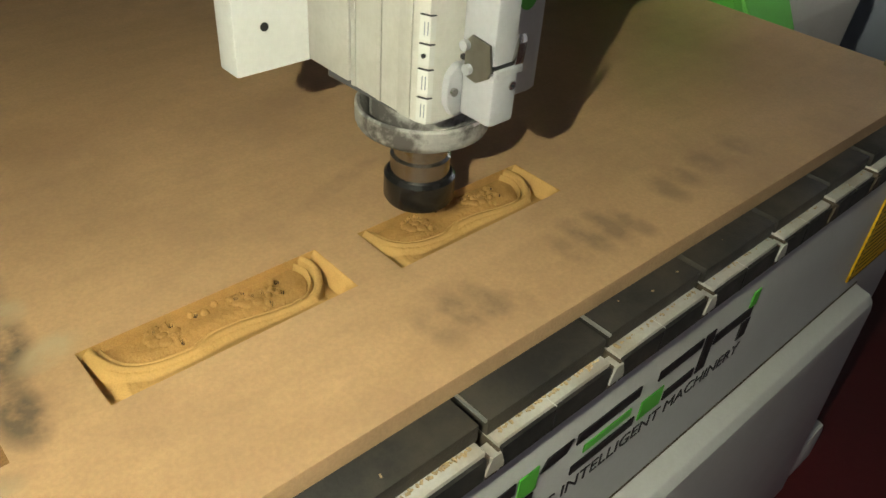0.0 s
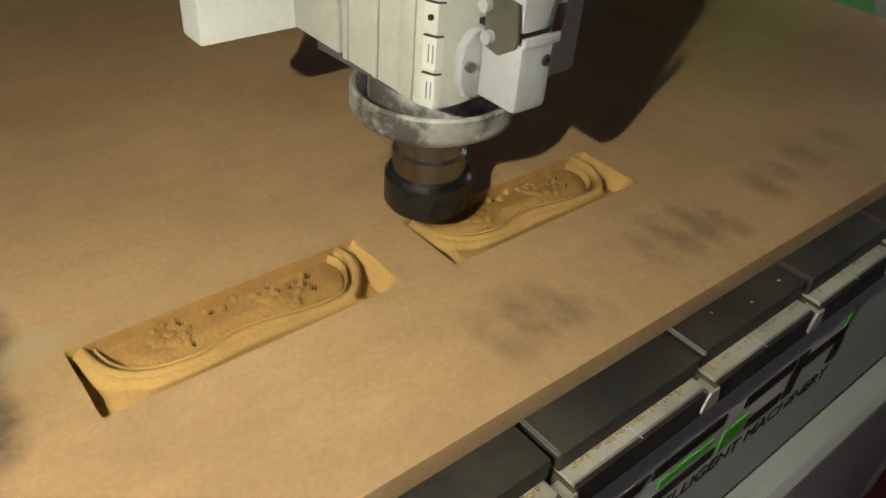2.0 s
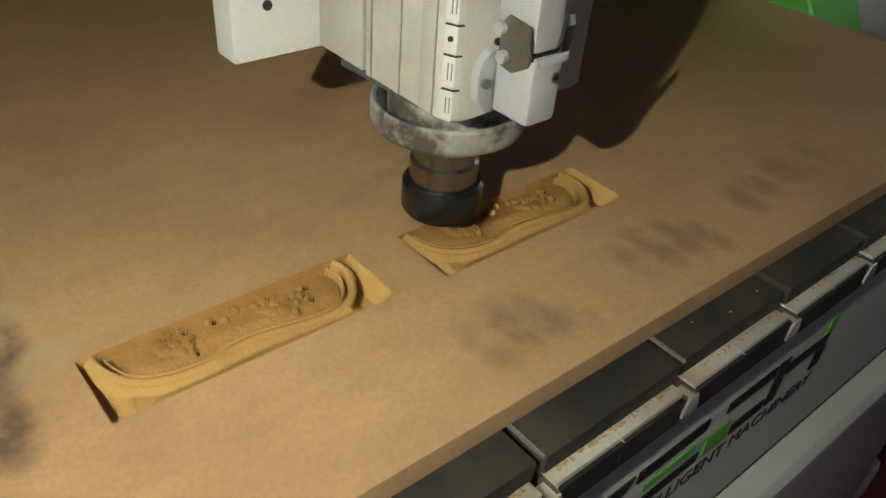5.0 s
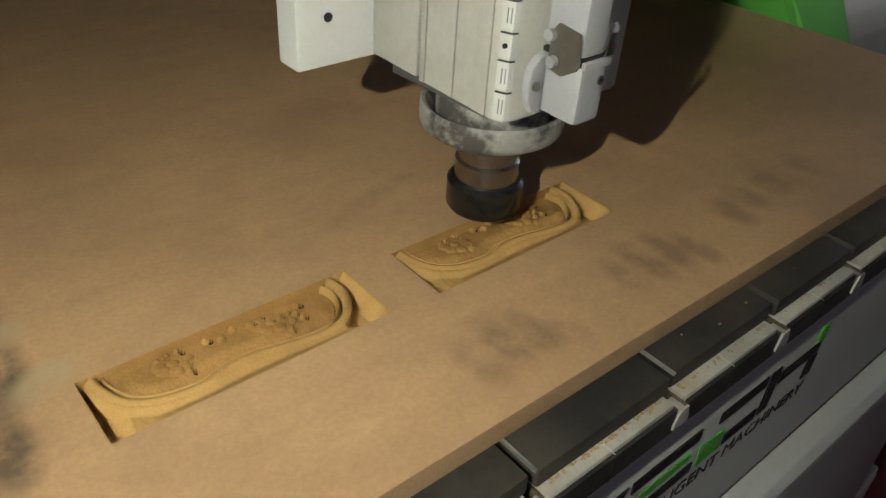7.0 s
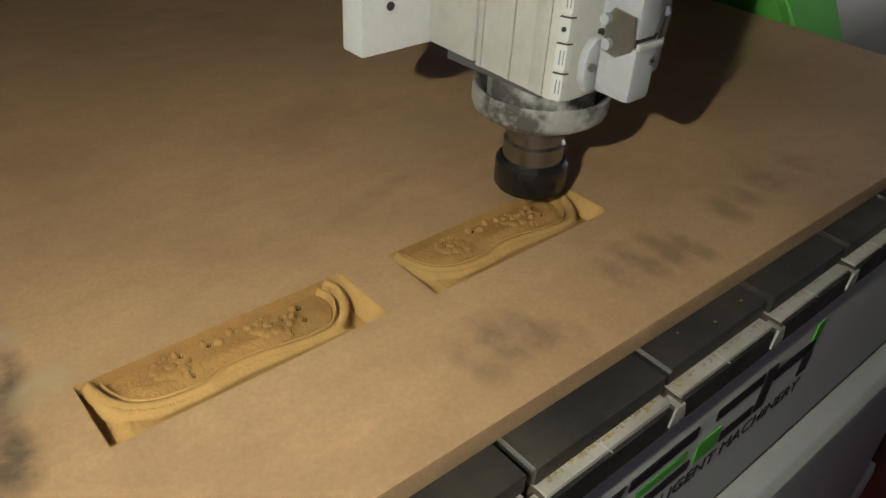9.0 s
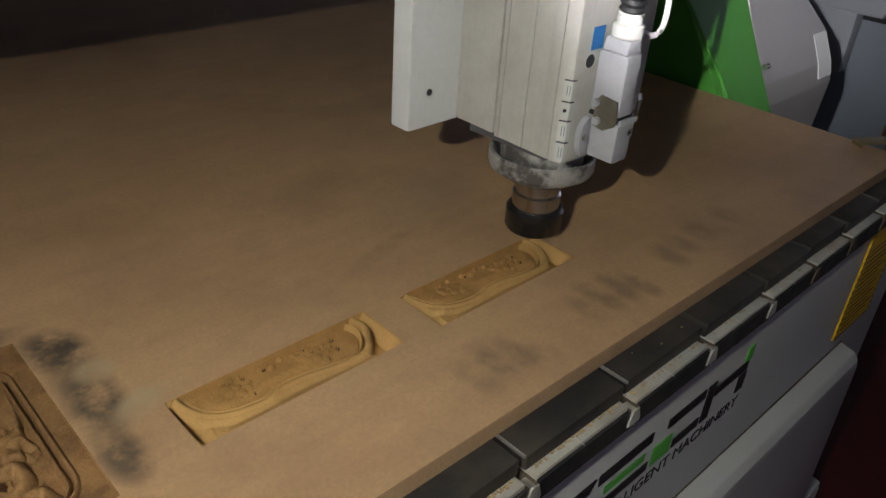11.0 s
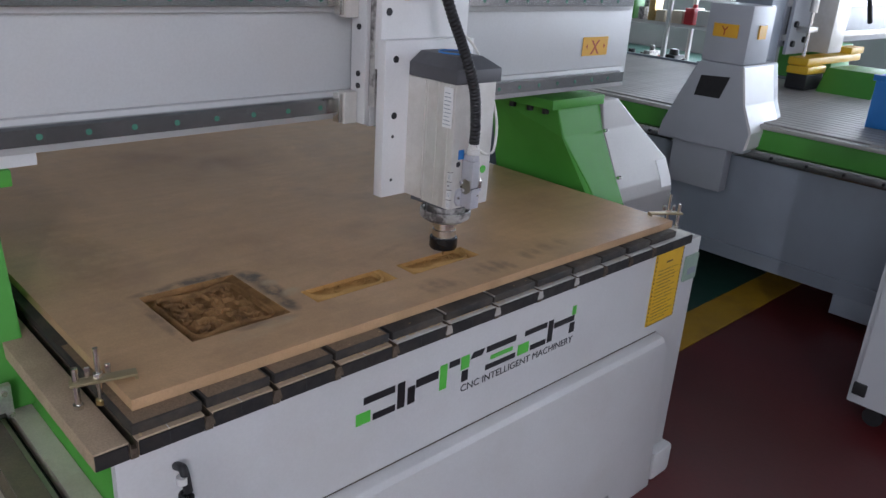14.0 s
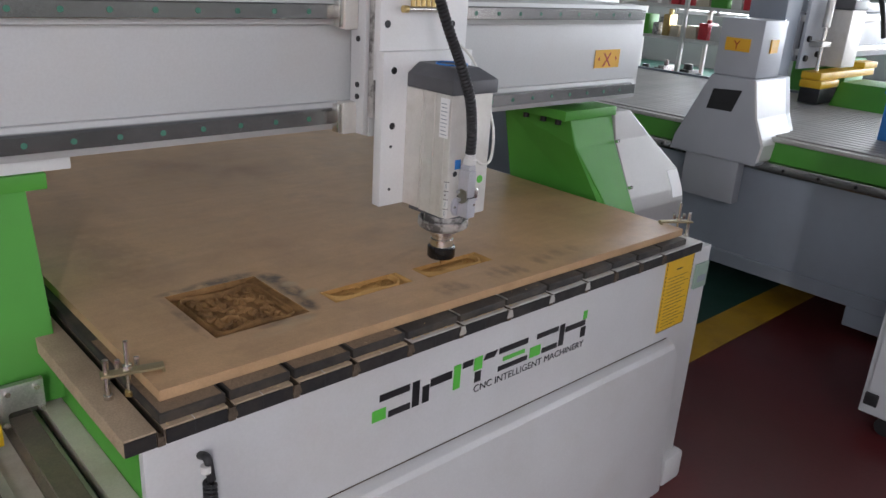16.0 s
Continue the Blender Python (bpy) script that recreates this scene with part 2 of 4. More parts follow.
    "floor_yellow": mat("worn yellow floor paint", (0.46, 0.27, 0.02), 0.42, var=0.15, scale=4, stain=(0.22, 0.13, 0.03), stain_amount=0.6, stain_scale=5),
    "floor_green": mat("green floor paint", (0.022, 0.075, 0.055), 0.4, var=0.15, scale=2, stain=(0.02, 0.035, 0.03), stain_amount=0.6),
    "wall": mat("painted wall", (0.36, 0.36, 0.35), 0.8, var=0.05, scale=1.2, bump=0.1, bump_scale=60),
    "ceiling": mat("ceiling sheet", (0.20, 0.205, 0.21), 0.7, var=0.06, scale=1.0),
    "cabinet": mat("pale grey cabinet paint", (0.58, 0.60, 0.62), 0.4, var=0.04, scale=2, bump=0.08),
    "blue": mat("blue plastic", (0.03, 0.20, 0.55), 0.4, var=0.06, scale=5),
    "red": mat("red plastic", (0.55, 0.04, 0.05), 0.4, var=0.1),
    "cream": mat("cream plastic", (0.62, 0.55, 0.42), 0.5, var=0.1),
    "cable_white": mat("white cable sheath", (0.68, 0.67, 0.62), 0.45, var=0.05),
    "bolt_green": mat("green plastic bolt cap", (0.05, 0.17, 0.115), 0.5, var=0.1),
    "bed_slat": mat("grey bed slat", (0.40, 0.39, 0.37), 0.5, 0.2, var=0.12, scale=6, fine=0.1),
    "grey_bg": mat("grey casting paint", (0.38, 0.40, 0.43), 0.45, var=0.05, scale=4, bump=0.1, bump_scale=200),
    "glow": mat("window daylight", (0.8, 0.8, 0.8), 0.5, emit=(0.90, 0.96, 1.0), emit_strength=5.0),
    "spot_glow": mat("spot lens", (0.8, 0.8, 0.8), 0.5, emit=(0.96, 0.98, 0.86), emit_strength=3300000.0),
    "lamp_glow": mat("lamp lens", (0.8, 0.8, 0.8), 0.5, emit=(0.93, 0.985, 0.74), emit_strength=315000.0),
}

# ---------------------------------------------------------------- mesh helpers
ORIGIN = {}


def box(bm, x0, x1, y0, y1, z0, z1, bevel=0.0, turn=None):
    r = bmesh.ops.create_cube(bm, size=1)
    m = Matrix.Translation(((x0 + x1) / 2, (y0 + y1) / 2, (z0 + z1) / 2))
    if turn:
        m = m @ turn
    bmesh.ops.transform(bm, matrix=m @ Matrix.Diagonal((x1 - x0, y1 - y0, z1 - z0, 1)), verts=r["verts"])
    if bevel:
        edges = list({e for v in r["verts"] for e in v.link_edges})
        bmesh.ops.bevel(bm, geom=edges, offset=bevel, segments=2, affect="EDGES", profile=0.6)
    return bm


def B(x0, x1, y0, y1, z0, z1, bevel=0.0, turn=None):
    return box(bmesh.new(), x0, x1, y0, y1, z0, z1, bevel, turn)


def cyl(bm, at, r0, r1, h, axis="z", seg=32):
    """A drum or cone that starts at the point at and goes h metres along the axis."""
    turn = {"z": pose(0, 0, 0), "x": pose(0, 0, 0, 0, 90, 0), "y": pose(0, 0, 0, -90, 0, 0)}[axis]
    m = Matrix.Translation(at) @ turn @ Matrix.Translation((0, 0, h / 2))
    bmesh.ops.create_cone(bm, cap_ends=True, segments=seg, radius1=r0, radius2=r1, depth=h, matrix=m)
    return bm


def C(at, r, h, axis="z", seg=32, r1=None):
    return cyl(bmesh.new(), at, r, r if r1 is None else r1, h, axis, seg)


def lathe(at, rings, seg=48, caps=True):
    """A turned shape about the upright through at, from pairs of radius and height."""
    bm = bmesh.new()
    loops = []
    for r, z in rings:
        loops.append([bm.verts.new((at[0] + r * math.cos(2 * math.pi * k / seg), at[1] + r * math.sin(2 * math.pi * k / seg), at[2] + z)) for k in range(seg)])
    for a, c in zip(loops, loops[1:]):
        for k in range(seg):
            bm.faces.new((a[k], a[(k + 1) % seg], c[(k + 1) % seg], c[k]))
    if caps:
        bm.faces.new(loops[0][::-1])
        bm.faces.new(loops[-1])
    return bm


def prism(points, axis, a, c, bevel=0.0):
    """A plate of the outline points, from a to c along the axis. The outline is in the other two axes, in the order x, y, z."""
    bm = bmesh.new()
    put = {"x": lambda p, v: (v, p[0], p[1]), "y": lambda p, v: (p[0], v, p[1]), "z": lambda p, v: (p[0], p[1], v)}[axis]
    low, high = [bm.verts.new(put(p, a)) for p in points], [bm.verts.new(put(p, c)) for p in points]
    bm.faces.new(low)
    bm.faces.new(high[::-1])
    for k in range(len(points)):
        bm.faces.new((low[k], low[k - 1], high[k - 1], high[k]))
    bmesh.ops.recalc_face_normals(bm, faces=bm.faces)
    if bevel:
        bmesh.ops.bevel(bm, geom=list(bm.edges), offset=bevel, segments=2, affect="EDGES", profile=0.6)
    return bm


def tube(path, r, seg=10, ribs=0.0):
    """A round cable along the points of path, smoothed; ribs gives the rings of a corrugated hose."""
    bm = bmesh.new()
    pts = [Vector(p) for p in path]
    fine = []
    for k in range(len(pts) - 1):
        p0, p1, p2, p3 = pts[max(k - 1, 0)], pts[k], pts[k + 1], pts[min(k + 2, len(pts) - 1)]
        steps = max(4, int((p2 - p1).length / (0.0035 if ribs else 0.012)))
        for j in range(steps):
            t = j / steps
            fine.append(0.5 * (2 * p1 + (p2 - p0) * t + (2 * p0 - 5 * p1 + 4 * p2 - p3) * t * t + (3 * p1 - p0 - 3 * p2 + p3) * t ** 3))
    fine.append(pts[-1])
    rings, side = [], Vector((1, 0.2, 0.1))
    for k, p in enumerate(fine):
        d = (fine[min(k + 1, len(fine) - 1)] - fine[max(k - 1, 0)]).normalized()
        u = d.cross(side).normalized()
        v = d.cross(u)
        rr = r * (1 - ribs * (k % 2))
        rings.append([bm.verts.new(p + rr * (math.cos(2 * math.pi * j / seg) * u + math.sin(2 * math.pi * j / seg) * v)) for j in range(seg)])
    for a, c in zip(rings, rings[1:]):
        for j in range(seg):
            bm.faces.new((a[j], a[(j + 1) % seg], c[(j + 1) % seg], c[j]))
    bm.faces.new(rings[0][::-1])
    bm.faces.new(rings[-1])
    bmesh.ops.recalc_face_normals(bm, faces=bm.faces)
    return bm


def finish(name, bm, material, origin, smooth=False):
    bmesh.ops.translate(bm, vec=-Vector(origin), verts=bm.verts)
    me = bpy.data.meshes.new(name)
    bm.to_mesh(me)
    bm.free()
    me.materials.append(M[material])
    if smooth:
        me.shade_smooth()
        me.set_sharp_from_angle(angle=radians(38))
    return me


def thing(name, base, label, category, group="", kind=""):
    """A thing in parts: an Empty at its base."""
    ob = new(name)
    ob.empty_display_size = 0.05
    ob.matrix_world = Matrix.Translation(base)
    ORIGIN[ob.name] = Vector(base)
    return tagged(ob, label, category, group, kind)


def part(name, bm, material, parent, label="", smooth=True):
    origin = ORIGIN[parent.name]
    ob = new(name, finish(name, bm, material, origin, smooth))
    ob.parent = parent
    ORIGIN[ob.name] = origin
    return tagged(ob, label) if label else ob


def single(name, bm, material, base, label, category="", group="", kind="", smooth=True):
    """A thing of one mesh, with its origin at its base."""
    ob = new(name, finish(name, bm, material, base, smooth))
    ob.location = base
    ORIGIN[ob.name] = Vector(base)
    return tagged(ob, label, category, group, kind)


def share(src, parent, shift):
    """One more part on the mesh of src, moved by shift."""
    ob = new(src.name.split(".")[0], src.data)
    ob.parent = parent
    ob.location = Vector(src.location) + Vector(shift)
    ORIGIN[ob.name] = ORIGIN[parent.name]
    return ob


def bolts(parent, name, places, r, h, axis, material="steel"):
    """Hexagon or round bolt heads, one part each, on one shared mesh."""
    first = None
    for p in places:
        if first is None:
            first, at = part(name, C(p, r, h, axis, 10), material, parent), Vector(p)
        else:
            share(first, parent, Vector(p) - at)


def writing(name, text, size, m, parent, material="ink", width=None):
    """Letters of the built-in font as a thin mesh, lying in the pose m."""
    cu = bpy.data.curves.new(name, "FONT")
    cu.body, cu.size, cu.extrude = text, size, 0.0003
    tmp = new(name, cu)
    me = bpy.data.meshes.new_from_object(tmp.evaluated_get(bpy.context.evaluated_depsgraph_get()))
    bpy.data.objects.remove(tmp)
    if width:
        xs = [v.co.x for v in me.vertices]
        me.transform(Matrix.Diagonal((width / (max(xs) - min(xs)), 1, 1, 1)))
    me.materials.clear()
    me.materials.append(M[material])
    ob = new(name, me)
    ob.parent = parent
    ob.matrix_local = Matrix.Translation(-ORIGIN[parent.name]) @ m
    return ob

def step(a, c, v):
    t = min(1.0, max(0.0, (v - a) / (c - a)))
    return t * t * (3 - 2 * t)


# ---------------------------------------------------------------- hall
HALL = dict(kind="structure")
single("floor", B(HX0, HX1, HY0, HY1, -0.2, 0.0), "floor", (4, 1, -0.2), "worn dark red painted concrete floor", "floor", **HALL)
# yellow line and green walkway beyond it, between the machines
single("floor_line", B(1.9, HX1, 0.375, 0.555, 0.001, 0.004), "floor_yellow", (5, 0.4, 0), "worn yellow painted floor line", "floor marking", **HALL)
single("walkway", B(1.9, HX1, 0.557, HY1, 0.001, 0.003), "floor_green", (5, 4, 0), "dark green painted walkway on the floor", "floor marking", **HALL)
single("ceiling", B(HX0, HX1, HY0, HY1, HZ, HZ + 0.15), "ceiling", (4, 1, HZ), "pale grey sheet ceiling of a workshop hall", "ceiling", **HALL)


def wall(name, along, at, lo, hi, openings, label):
    """A wall along x or y at a place, 0.25 m thick outwards, with windows of (from, to, sill, head)."""
    bm = bmesh.new()
    out = 0.25 if at > 0 else -0.25
    a0, a1 = sorted((at, at + out))
    spans = []
    edge = lo
    for f, t, s, h in openings:
        spans += [(edge, f, 0, HZ), (f, t, 0, s), (f, t, h, HZ)]
        edge = t
    spans.append((edge, hi, 0, HZ))
    for f, t, s, h in spans:
        if along == "x":
            box(bm, f, t, a0, a1, s, h)
        else:
            box(bm, a0, a1, f, t, s, h)
    return single(name, bm, "wall", (at if along == "y" else (lo + hi) / 2, at if along == "x" else (lo + hi) / 2, 0), label, "wall", **HALL)


WIN_S = [(-4.7, -3.1, 0.9, 3.4), (-2.30, -2.00, 1.7, 3.7), (-0.4, 2.8, 1.4, 4.0), (4.2, 7.4, 0.05, 3.2), (8.2, 11.6, 1.4, 4.0)]
WATTS_S = [12, 90, 4, 34, 10]       # windows out of view, added and weighted to balance the hall's daylight
WIN_E = [(-3.6, -1.0, 0.9, 3.6), (0.0, 3.2, 0.9, 3.6), (4.0, 7.2, 0.9, 3.6)]
wall("wall_south", "x", HY0, HX0, HX1, WIN_S, "pale painted workshop wall with large windows")
wall("wall_east", "y", HX1, HY0, HY1, WIN_E, "pale painted workshop wall with bright windows")
wall("wall_north", "x", HY1, HX0, HX1, [], "pale painted workshop wall")
# unseen window, added to lift the faces turned west
WIN_W = [(-3.4, -1.2, 1.0, 3.0)]
wall("wall_west", "y", HX0, HY0, HY1, WIN_W, "pale painted workshop wall with a window")


def window(name, along, at, f, t, s, h):
    w = thing(name, ((f + t) / 2 if along == "x" else at, at if along == "x" else (f + t) / 2, s), "white framed workshop window full of daylight", "window", kind="structure")
    step = (t - f) / 4
    out = 0.12 if at > 0 else -0.12
    a0, a1 = sorted((at + out, at + out * 0.5))

    def bar(nm, u0, u1, z0, z1):
        part(nm, B(u0, u1, a0, a1, z0, z1, 0.004) if along == "x" else B(a0, a1, u0, u1, z0, z1, 0.004), "white_paint", w)

    for k in range(5):
        u = f + k * step
        bar("mullion", max(f, u - 0.03), min(t, u + 0.03), s, h)
    for z in (s, (s + h) / 2, h - 0.06):
        bar("transom", f + 0.03, t - 0.03, z, z + 0.06)


for k, o in enumerate(WIN_S):
    window(f"window_{k + 1}", "x", HY0, *o)
    window_light("window_daylight", (o[0] + o[1]) / 2, HY0 - 0.02, (o[2] + o[3]) / 2, o[1] - o[0] - 0.1, o[3] - o[2] - 0.1, 0, WATTS_S[k])
for k, o in enumerate(WIN_E):
    window(f"window_{k + 6}", "y", HX1, *o)
    window_light("window_daylight", HX1 + 0.02, (o[0] + o[1]) / 2, (o[2] + o[3]) / 2, o[1] - o[0] - 0.1, o[3] - o[2] - 0.1, 90, 440, (0.86, 0.94, 1.0))
for o in WIN_W:
    window("window_9", "y", HX0, *o)
    window_light("window_daylight", HX0 - 0.02, (o[0] + o[1]) / 2, (o[2] + o[3]) / 2, o[1] - o[0] - 0.1, o[3] - o[2] - 0.1, -90, 75)
single("backdrop", B(HX1 + 3, HX1 + 3.1, -14, 14, -1, 9), "glow", (HX1 + 3, 0, -1), "bright overcast daylight outside the windows", "sky", kind="structure")

# ---------------------------------------------------------------- the router: base and table
ZT = 0.80          # top of the table profiles
XB0, XB1, YB1 = 0.081, 1.655, 2.62
base = thing("router_table", (0.87, 1.2, 0), "light grey and green steel router table with slotted aluminium bed", "machine table")
front = part("front_panel", B(0.112, 1.735, 0.012, 0.030, 0.05, 0.7715, 0.002), "panel_paint", base, "white painted steel front panel")
# lower apron: stands proud below a groove, with a sloping lip and cut-outs between its feet
part("groove", B(0.112, 1.574, 0.0105, 0.0118, 0.5235, 0.5258), "slot_dust", base)
part("apron", prism([(0.112, 0.0), (0.112, 0.506), (1.574, 0.506), (1.588, 0.485), (1.632, 0.0), (1.44, 0.0), (1.41, 0.075), (0.42, 0.075), (0.39, 0.0)], "y", -0.022, 0.0115, 0.002), "panel_paint", base, "white painted steel apron")
part("lip", prism([(0.0117, 0.5232), (0.0117, 0.5065), (-0.022, 0.5065), (-0.014, 0.517)], "x", 0.112, 1.574, 0.0015), "panel_paint", base)
part("foot", B(1.650, 1.752, -0.018, 0.16, 0.0, 0.098, 0.014), "panel_paint", base)
part("foot", B(0.10, 0.30, 0.25, 0.45, 0.0, 0.049, 0.01), "panel_paint", base)
part("side_panel", prism([(0.031, 0.05), (0.031, 0.7715), (2.55, 0.7715), (2.55, 0.05)], "x", 1.69, 1.735, 0.002), "white_paint", base)
part("side_panel", prism([(0.031, 0.05), (0.031, 0.7715), (2.55, 0.7715), (2.55, 0.05)], "x", 0.112, 0.16, 0.002), "green", base, "green painted side panel")
part("rear_panel", B(0.161, 1.689, 2.52, 2.55, 0.05, 0.7715), "white_paint", base)
# bracket at the corner below the bed
part("corner_bracket", B(1.662, 1.726, 0.004, 0.0115, 0.652, 0.726, 0.002), "sage", base, "sage green corner bracket")
part("bracket_slot", B(1.674, 1.716, 0.0025, 0.0039, 0.672, 0.690), "mid_grey", base)
# left ledge with the linear rail of the gantry
part("rail_ledge", B(-0.16, 0.111, -0.02, 2.55, 0.60, 0.640, 0.004), "ledge", base, "dusty cream painted rail ledge")
part("ledge_side", B(-0.16, -0.12, -0.02, 2.55, 0.15, 0.599, 0.003), "white_paint", base)
part("ledge_step", B(0.0745, 0.1115, -0.02, 2.55, 0.6404, 0.668, 0.002), "ledge", base, "dusty cream painted ledge")
part("ledge_trim", B(0.0555, 0.0635, -0.02, 2.55, 0.6404, 0.664, 0.0015), "ledge", base)
# near-black strip paints the shade down in the gap
part("ledge_groove", B(0.0640, 0.0740, -0.018, 2.5, 0.6404, 0.643), "profile_end", base)
part("linear_rail", prism([(0.008, 0.641), (0.054, 0.641), (0.054, 0.652), (0.046, 0.662), (0.050, 0.682), (0.012, 0.682), (0.016, 0.662), (0.008, 0.652)], "y", -0.02, 2.5), "rail_dusty", base, "dusty steel linear rail")
part("rail_bed", B(-0.100, -0.03, -0.02, 2.5, 0.641, 0.655, 0.002), "ledge", base)
part("rack", B(-0.085, -0.05, -0.02, 2.5, 0.656, 0.672, 0.002), "rail_dusty", base)
# the same on the other side
part("rail_ledge", B(1.736, 1.90, 0.62, 2.55, 0.60, 0.640, 0.004), "cream", base)
part("ledge_side", B(1.86, 1.90, 0.62, 2.55, 0.15, 0.599, 0.003), "white_paint", base)
part("linear_rail", B(1.78, 1.85, 0.62, 2.5, 0.641, 0.682, 0.004), "rail", base)

# bed: slots at uneven distances, one profile between each pair, a black plate on each, and the slots' metal linings
SLOTS = [0.136, 0.250, 0.367, 0.488, 0.614, 0.748, 0.885, 1.020, 1.147, 1.258, 1.362, 1.466]
G = 0.0058
first_lining = None
part("profile", B(XB0, SLOTS[0] - G, 0.0, YB1, 0.772, ZT, 0.0012), "dusty_profile", base)
# the front faces of the bars are coloured near-black
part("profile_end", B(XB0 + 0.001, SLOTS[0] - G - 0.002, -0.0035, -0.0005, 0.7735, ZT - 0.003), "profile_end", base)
for k, x in enumerate(SLOTS):
    x0, x1 = x + G, (SLOTS[k + 1] - G if k < 11 else XB1)
    dusty = k < 4
    part("profile", B(x0, x1, 0.0, YB1, 0.772, ZT, 0.0012), "dusty_profile" if dusty else "profile", base)
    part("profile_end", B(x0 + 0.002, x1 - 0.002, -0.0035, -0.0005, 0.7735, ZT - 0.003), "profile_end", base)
    px1 = x1 if k < 11 else 1.585
    part("plate", B(x0 - 0.0022, px1 + 0.0022, 0.0100 + 0.0012 * math.sin(k * 2.3), YB1 - 0.1, ZT + 0.0003, ZT + 0.0168, 0.0018), "plate", base, "black phenolic plate dusted with wood")
    if dusty:
        part("dust_film", B(x0 + 0.002, x1 - 0.002, 0.0145, 0.30, ZT + 0.0169, ZT + 0.0171), "dust_film", base, "film of brown wood dust")
    mid = x0 + 0.46 * (x1 - x0)
    part("scribe_line", B(mid - 0.0005, mid + 0.0005, -0.0036, 0.0098, ZT + 0.0001, ZT + 0.0003), "sticker", base)
    part("end_joint", B(mid - 0.0008, mid + 0.0008, -0.0040, -0.0036, 0.7735, ZT - 0.003), "black", base)
    if first_lining is None:
        first_lining = part("slot_lining", prism([(x - G, 0.772), (x - G, 0.797), (x - G + 0.0015, 0.797), (x - G + 0.0015, 0.779), (x + G - 0.0015, 0.779), (x + G - 0.0015, 0.797), (x + G, 0.797), (x + G, 0.772)], "y", -0.0030, YB1 - 0.01), "slot_dust", base, "dust-filled slot lining")
    else:
        share(first_lining, base, (x - SLOTS[0], 0, 0))
    bright = 4 < k < 9
    part("slot_cover", B(x - G + 0.0017, x + G - 0.0017, -0.0032, 0.0085, 0.7795, 0.7950 if bright else 0.788, 0.0006), "profile" if bright else "slot_dust", base)
    if k in (5, 6):                              # lips only where lamplight falls, their brightness put into the colour
        part("slot_lip", B(x + G - 0.0044, x + G - 0.0024, 0.0102, 0.35, ZT + 0.0148, ZT + 0.0173), "bright_lip", base, "bright aluminium slot lip")
    if k:
        part("slot_end", prism([(x - 0.0085, 0.785), (x - 0.0045, 0.7975), (x + 0.0045, 0.7975), (x + 0.0085, 0.785), (x + 0.0085, 0.780), (x - 0.0085, 0.780)], "y", -0.0058, -0.0042), "profile" if bright else "slot_dust", base)

# plain black and green strokes of the maker's mark, in their places on the front panel
YL = 0.0112


def stroke(name, material, *pts):
    part(name, prism(pts, "y", YL - 0.0006, YL + 0.0006), material, base, smooth=False)


def bar(x0, x1, z0, z1, material="ink", lean=0.0):
    x0, x1 = x0 - 0.006, x1 - 0.006
    stroke("mark_bar", material, (x0, z0), (x1, z0), (x1 + lean, z1), (x0 + lean, z1))


bar(0.562, 0.636, 0.687, 0.702)
bar(0.545, 0.578, 0.647, 0.672, "logo_green")
bar(0.584, 0.638, 0.646, 0.660)
bar(0.643, 0.661, 0.646, 0.702)
bar(0.669, 0.687, 0.646, 0.684)
bar(0.690, 0.748, 0.676, 0.694)
bar(0.753, 0.772, 0.646, 0.702, "logo_green")
bar(0.778, 0.807, 0.688, 0.702)
bar(0.811, 0.835, 0.672, 0.702, "logo_green")
bar(0.838, 0.872, 0.688, 0.702, lean=0.008)
bar(0.815, 0.833, 0.643, 0.668)
bar(0.886, 0.978, 0.688, 0.702)
bar(0.886, 0.980, 0.646, 0.658)
bar(0.900, 0.970, 0.667, 0.677, "logo_green")
bar(1.008, 1.083, 0.688, 0.701)
bar(0.988, 1.024, 0.646, 0.672, "logo_green")
bar(1.030, 1.083, 0.646, 0.659)
bar(1.089, 1.106, 0.646, 0.701)
bar(1.110, 1.184, 0.676, 0.690)
bar(1.170, 1.188, 0.646, 0.672)
bar(1.174, 1.188, 0.692, 0.714, "logo_green")
writing("lettering", "CNC INTELLIGENT MACHINERY", 0.024, pose(0.808, 0.0114, 0.6185, 90, 0, 0), base, "ink", 0.372)

# yellow notice with a black edge and lines that cannot be read
NX0, NX1, NZ0, NZ1 = 1.510, 1.643, 0.557, 0.764
note = single("warning_label", B(NX0, NX1, 0.0085, 0.0115, NZ0, NZ1), "yellow", (1.577, 0.01, NZ0), "yellow warning label with black printed lines on the front panel", "label")
for k in range(15):
    part("print_line", B(NX0 + 0.014, NX0 + 0.014 + 0.104 * (0.7 + 0.3 * ((k * 7) % 5) / 4), 0.0078, 0.0084, NZ0 + 0.014 + k * 0.0102, NZ0 + 0.0150 + k * 0.0102), "ink", note)
part("print_line", B(NX0 + 0.052, NX0 + 0.080, 0.0078, 0.0084, NZ0 + 0.176, NZ0 + 0.180), "ink", note)
for k in range(17):
    z = NZ0 + 0.003 + k * 0.0121
    for x in (NX0 + 0.0002, NX1 - 0.0032):
        part("edge_dash", B(x, x + 0.0030, 0.0078, 0.0084, z, z + 0.007), "ink", note)
for k in range(12):
    part("edge_dash", B(NX0 + 0.005 + k * 0.0105, NX0 + 0.0115 + k * 0.0105, 0.0078, 0.0084, NZ0 + 0.0002, NZ0 + 0.0028), "ink", note)

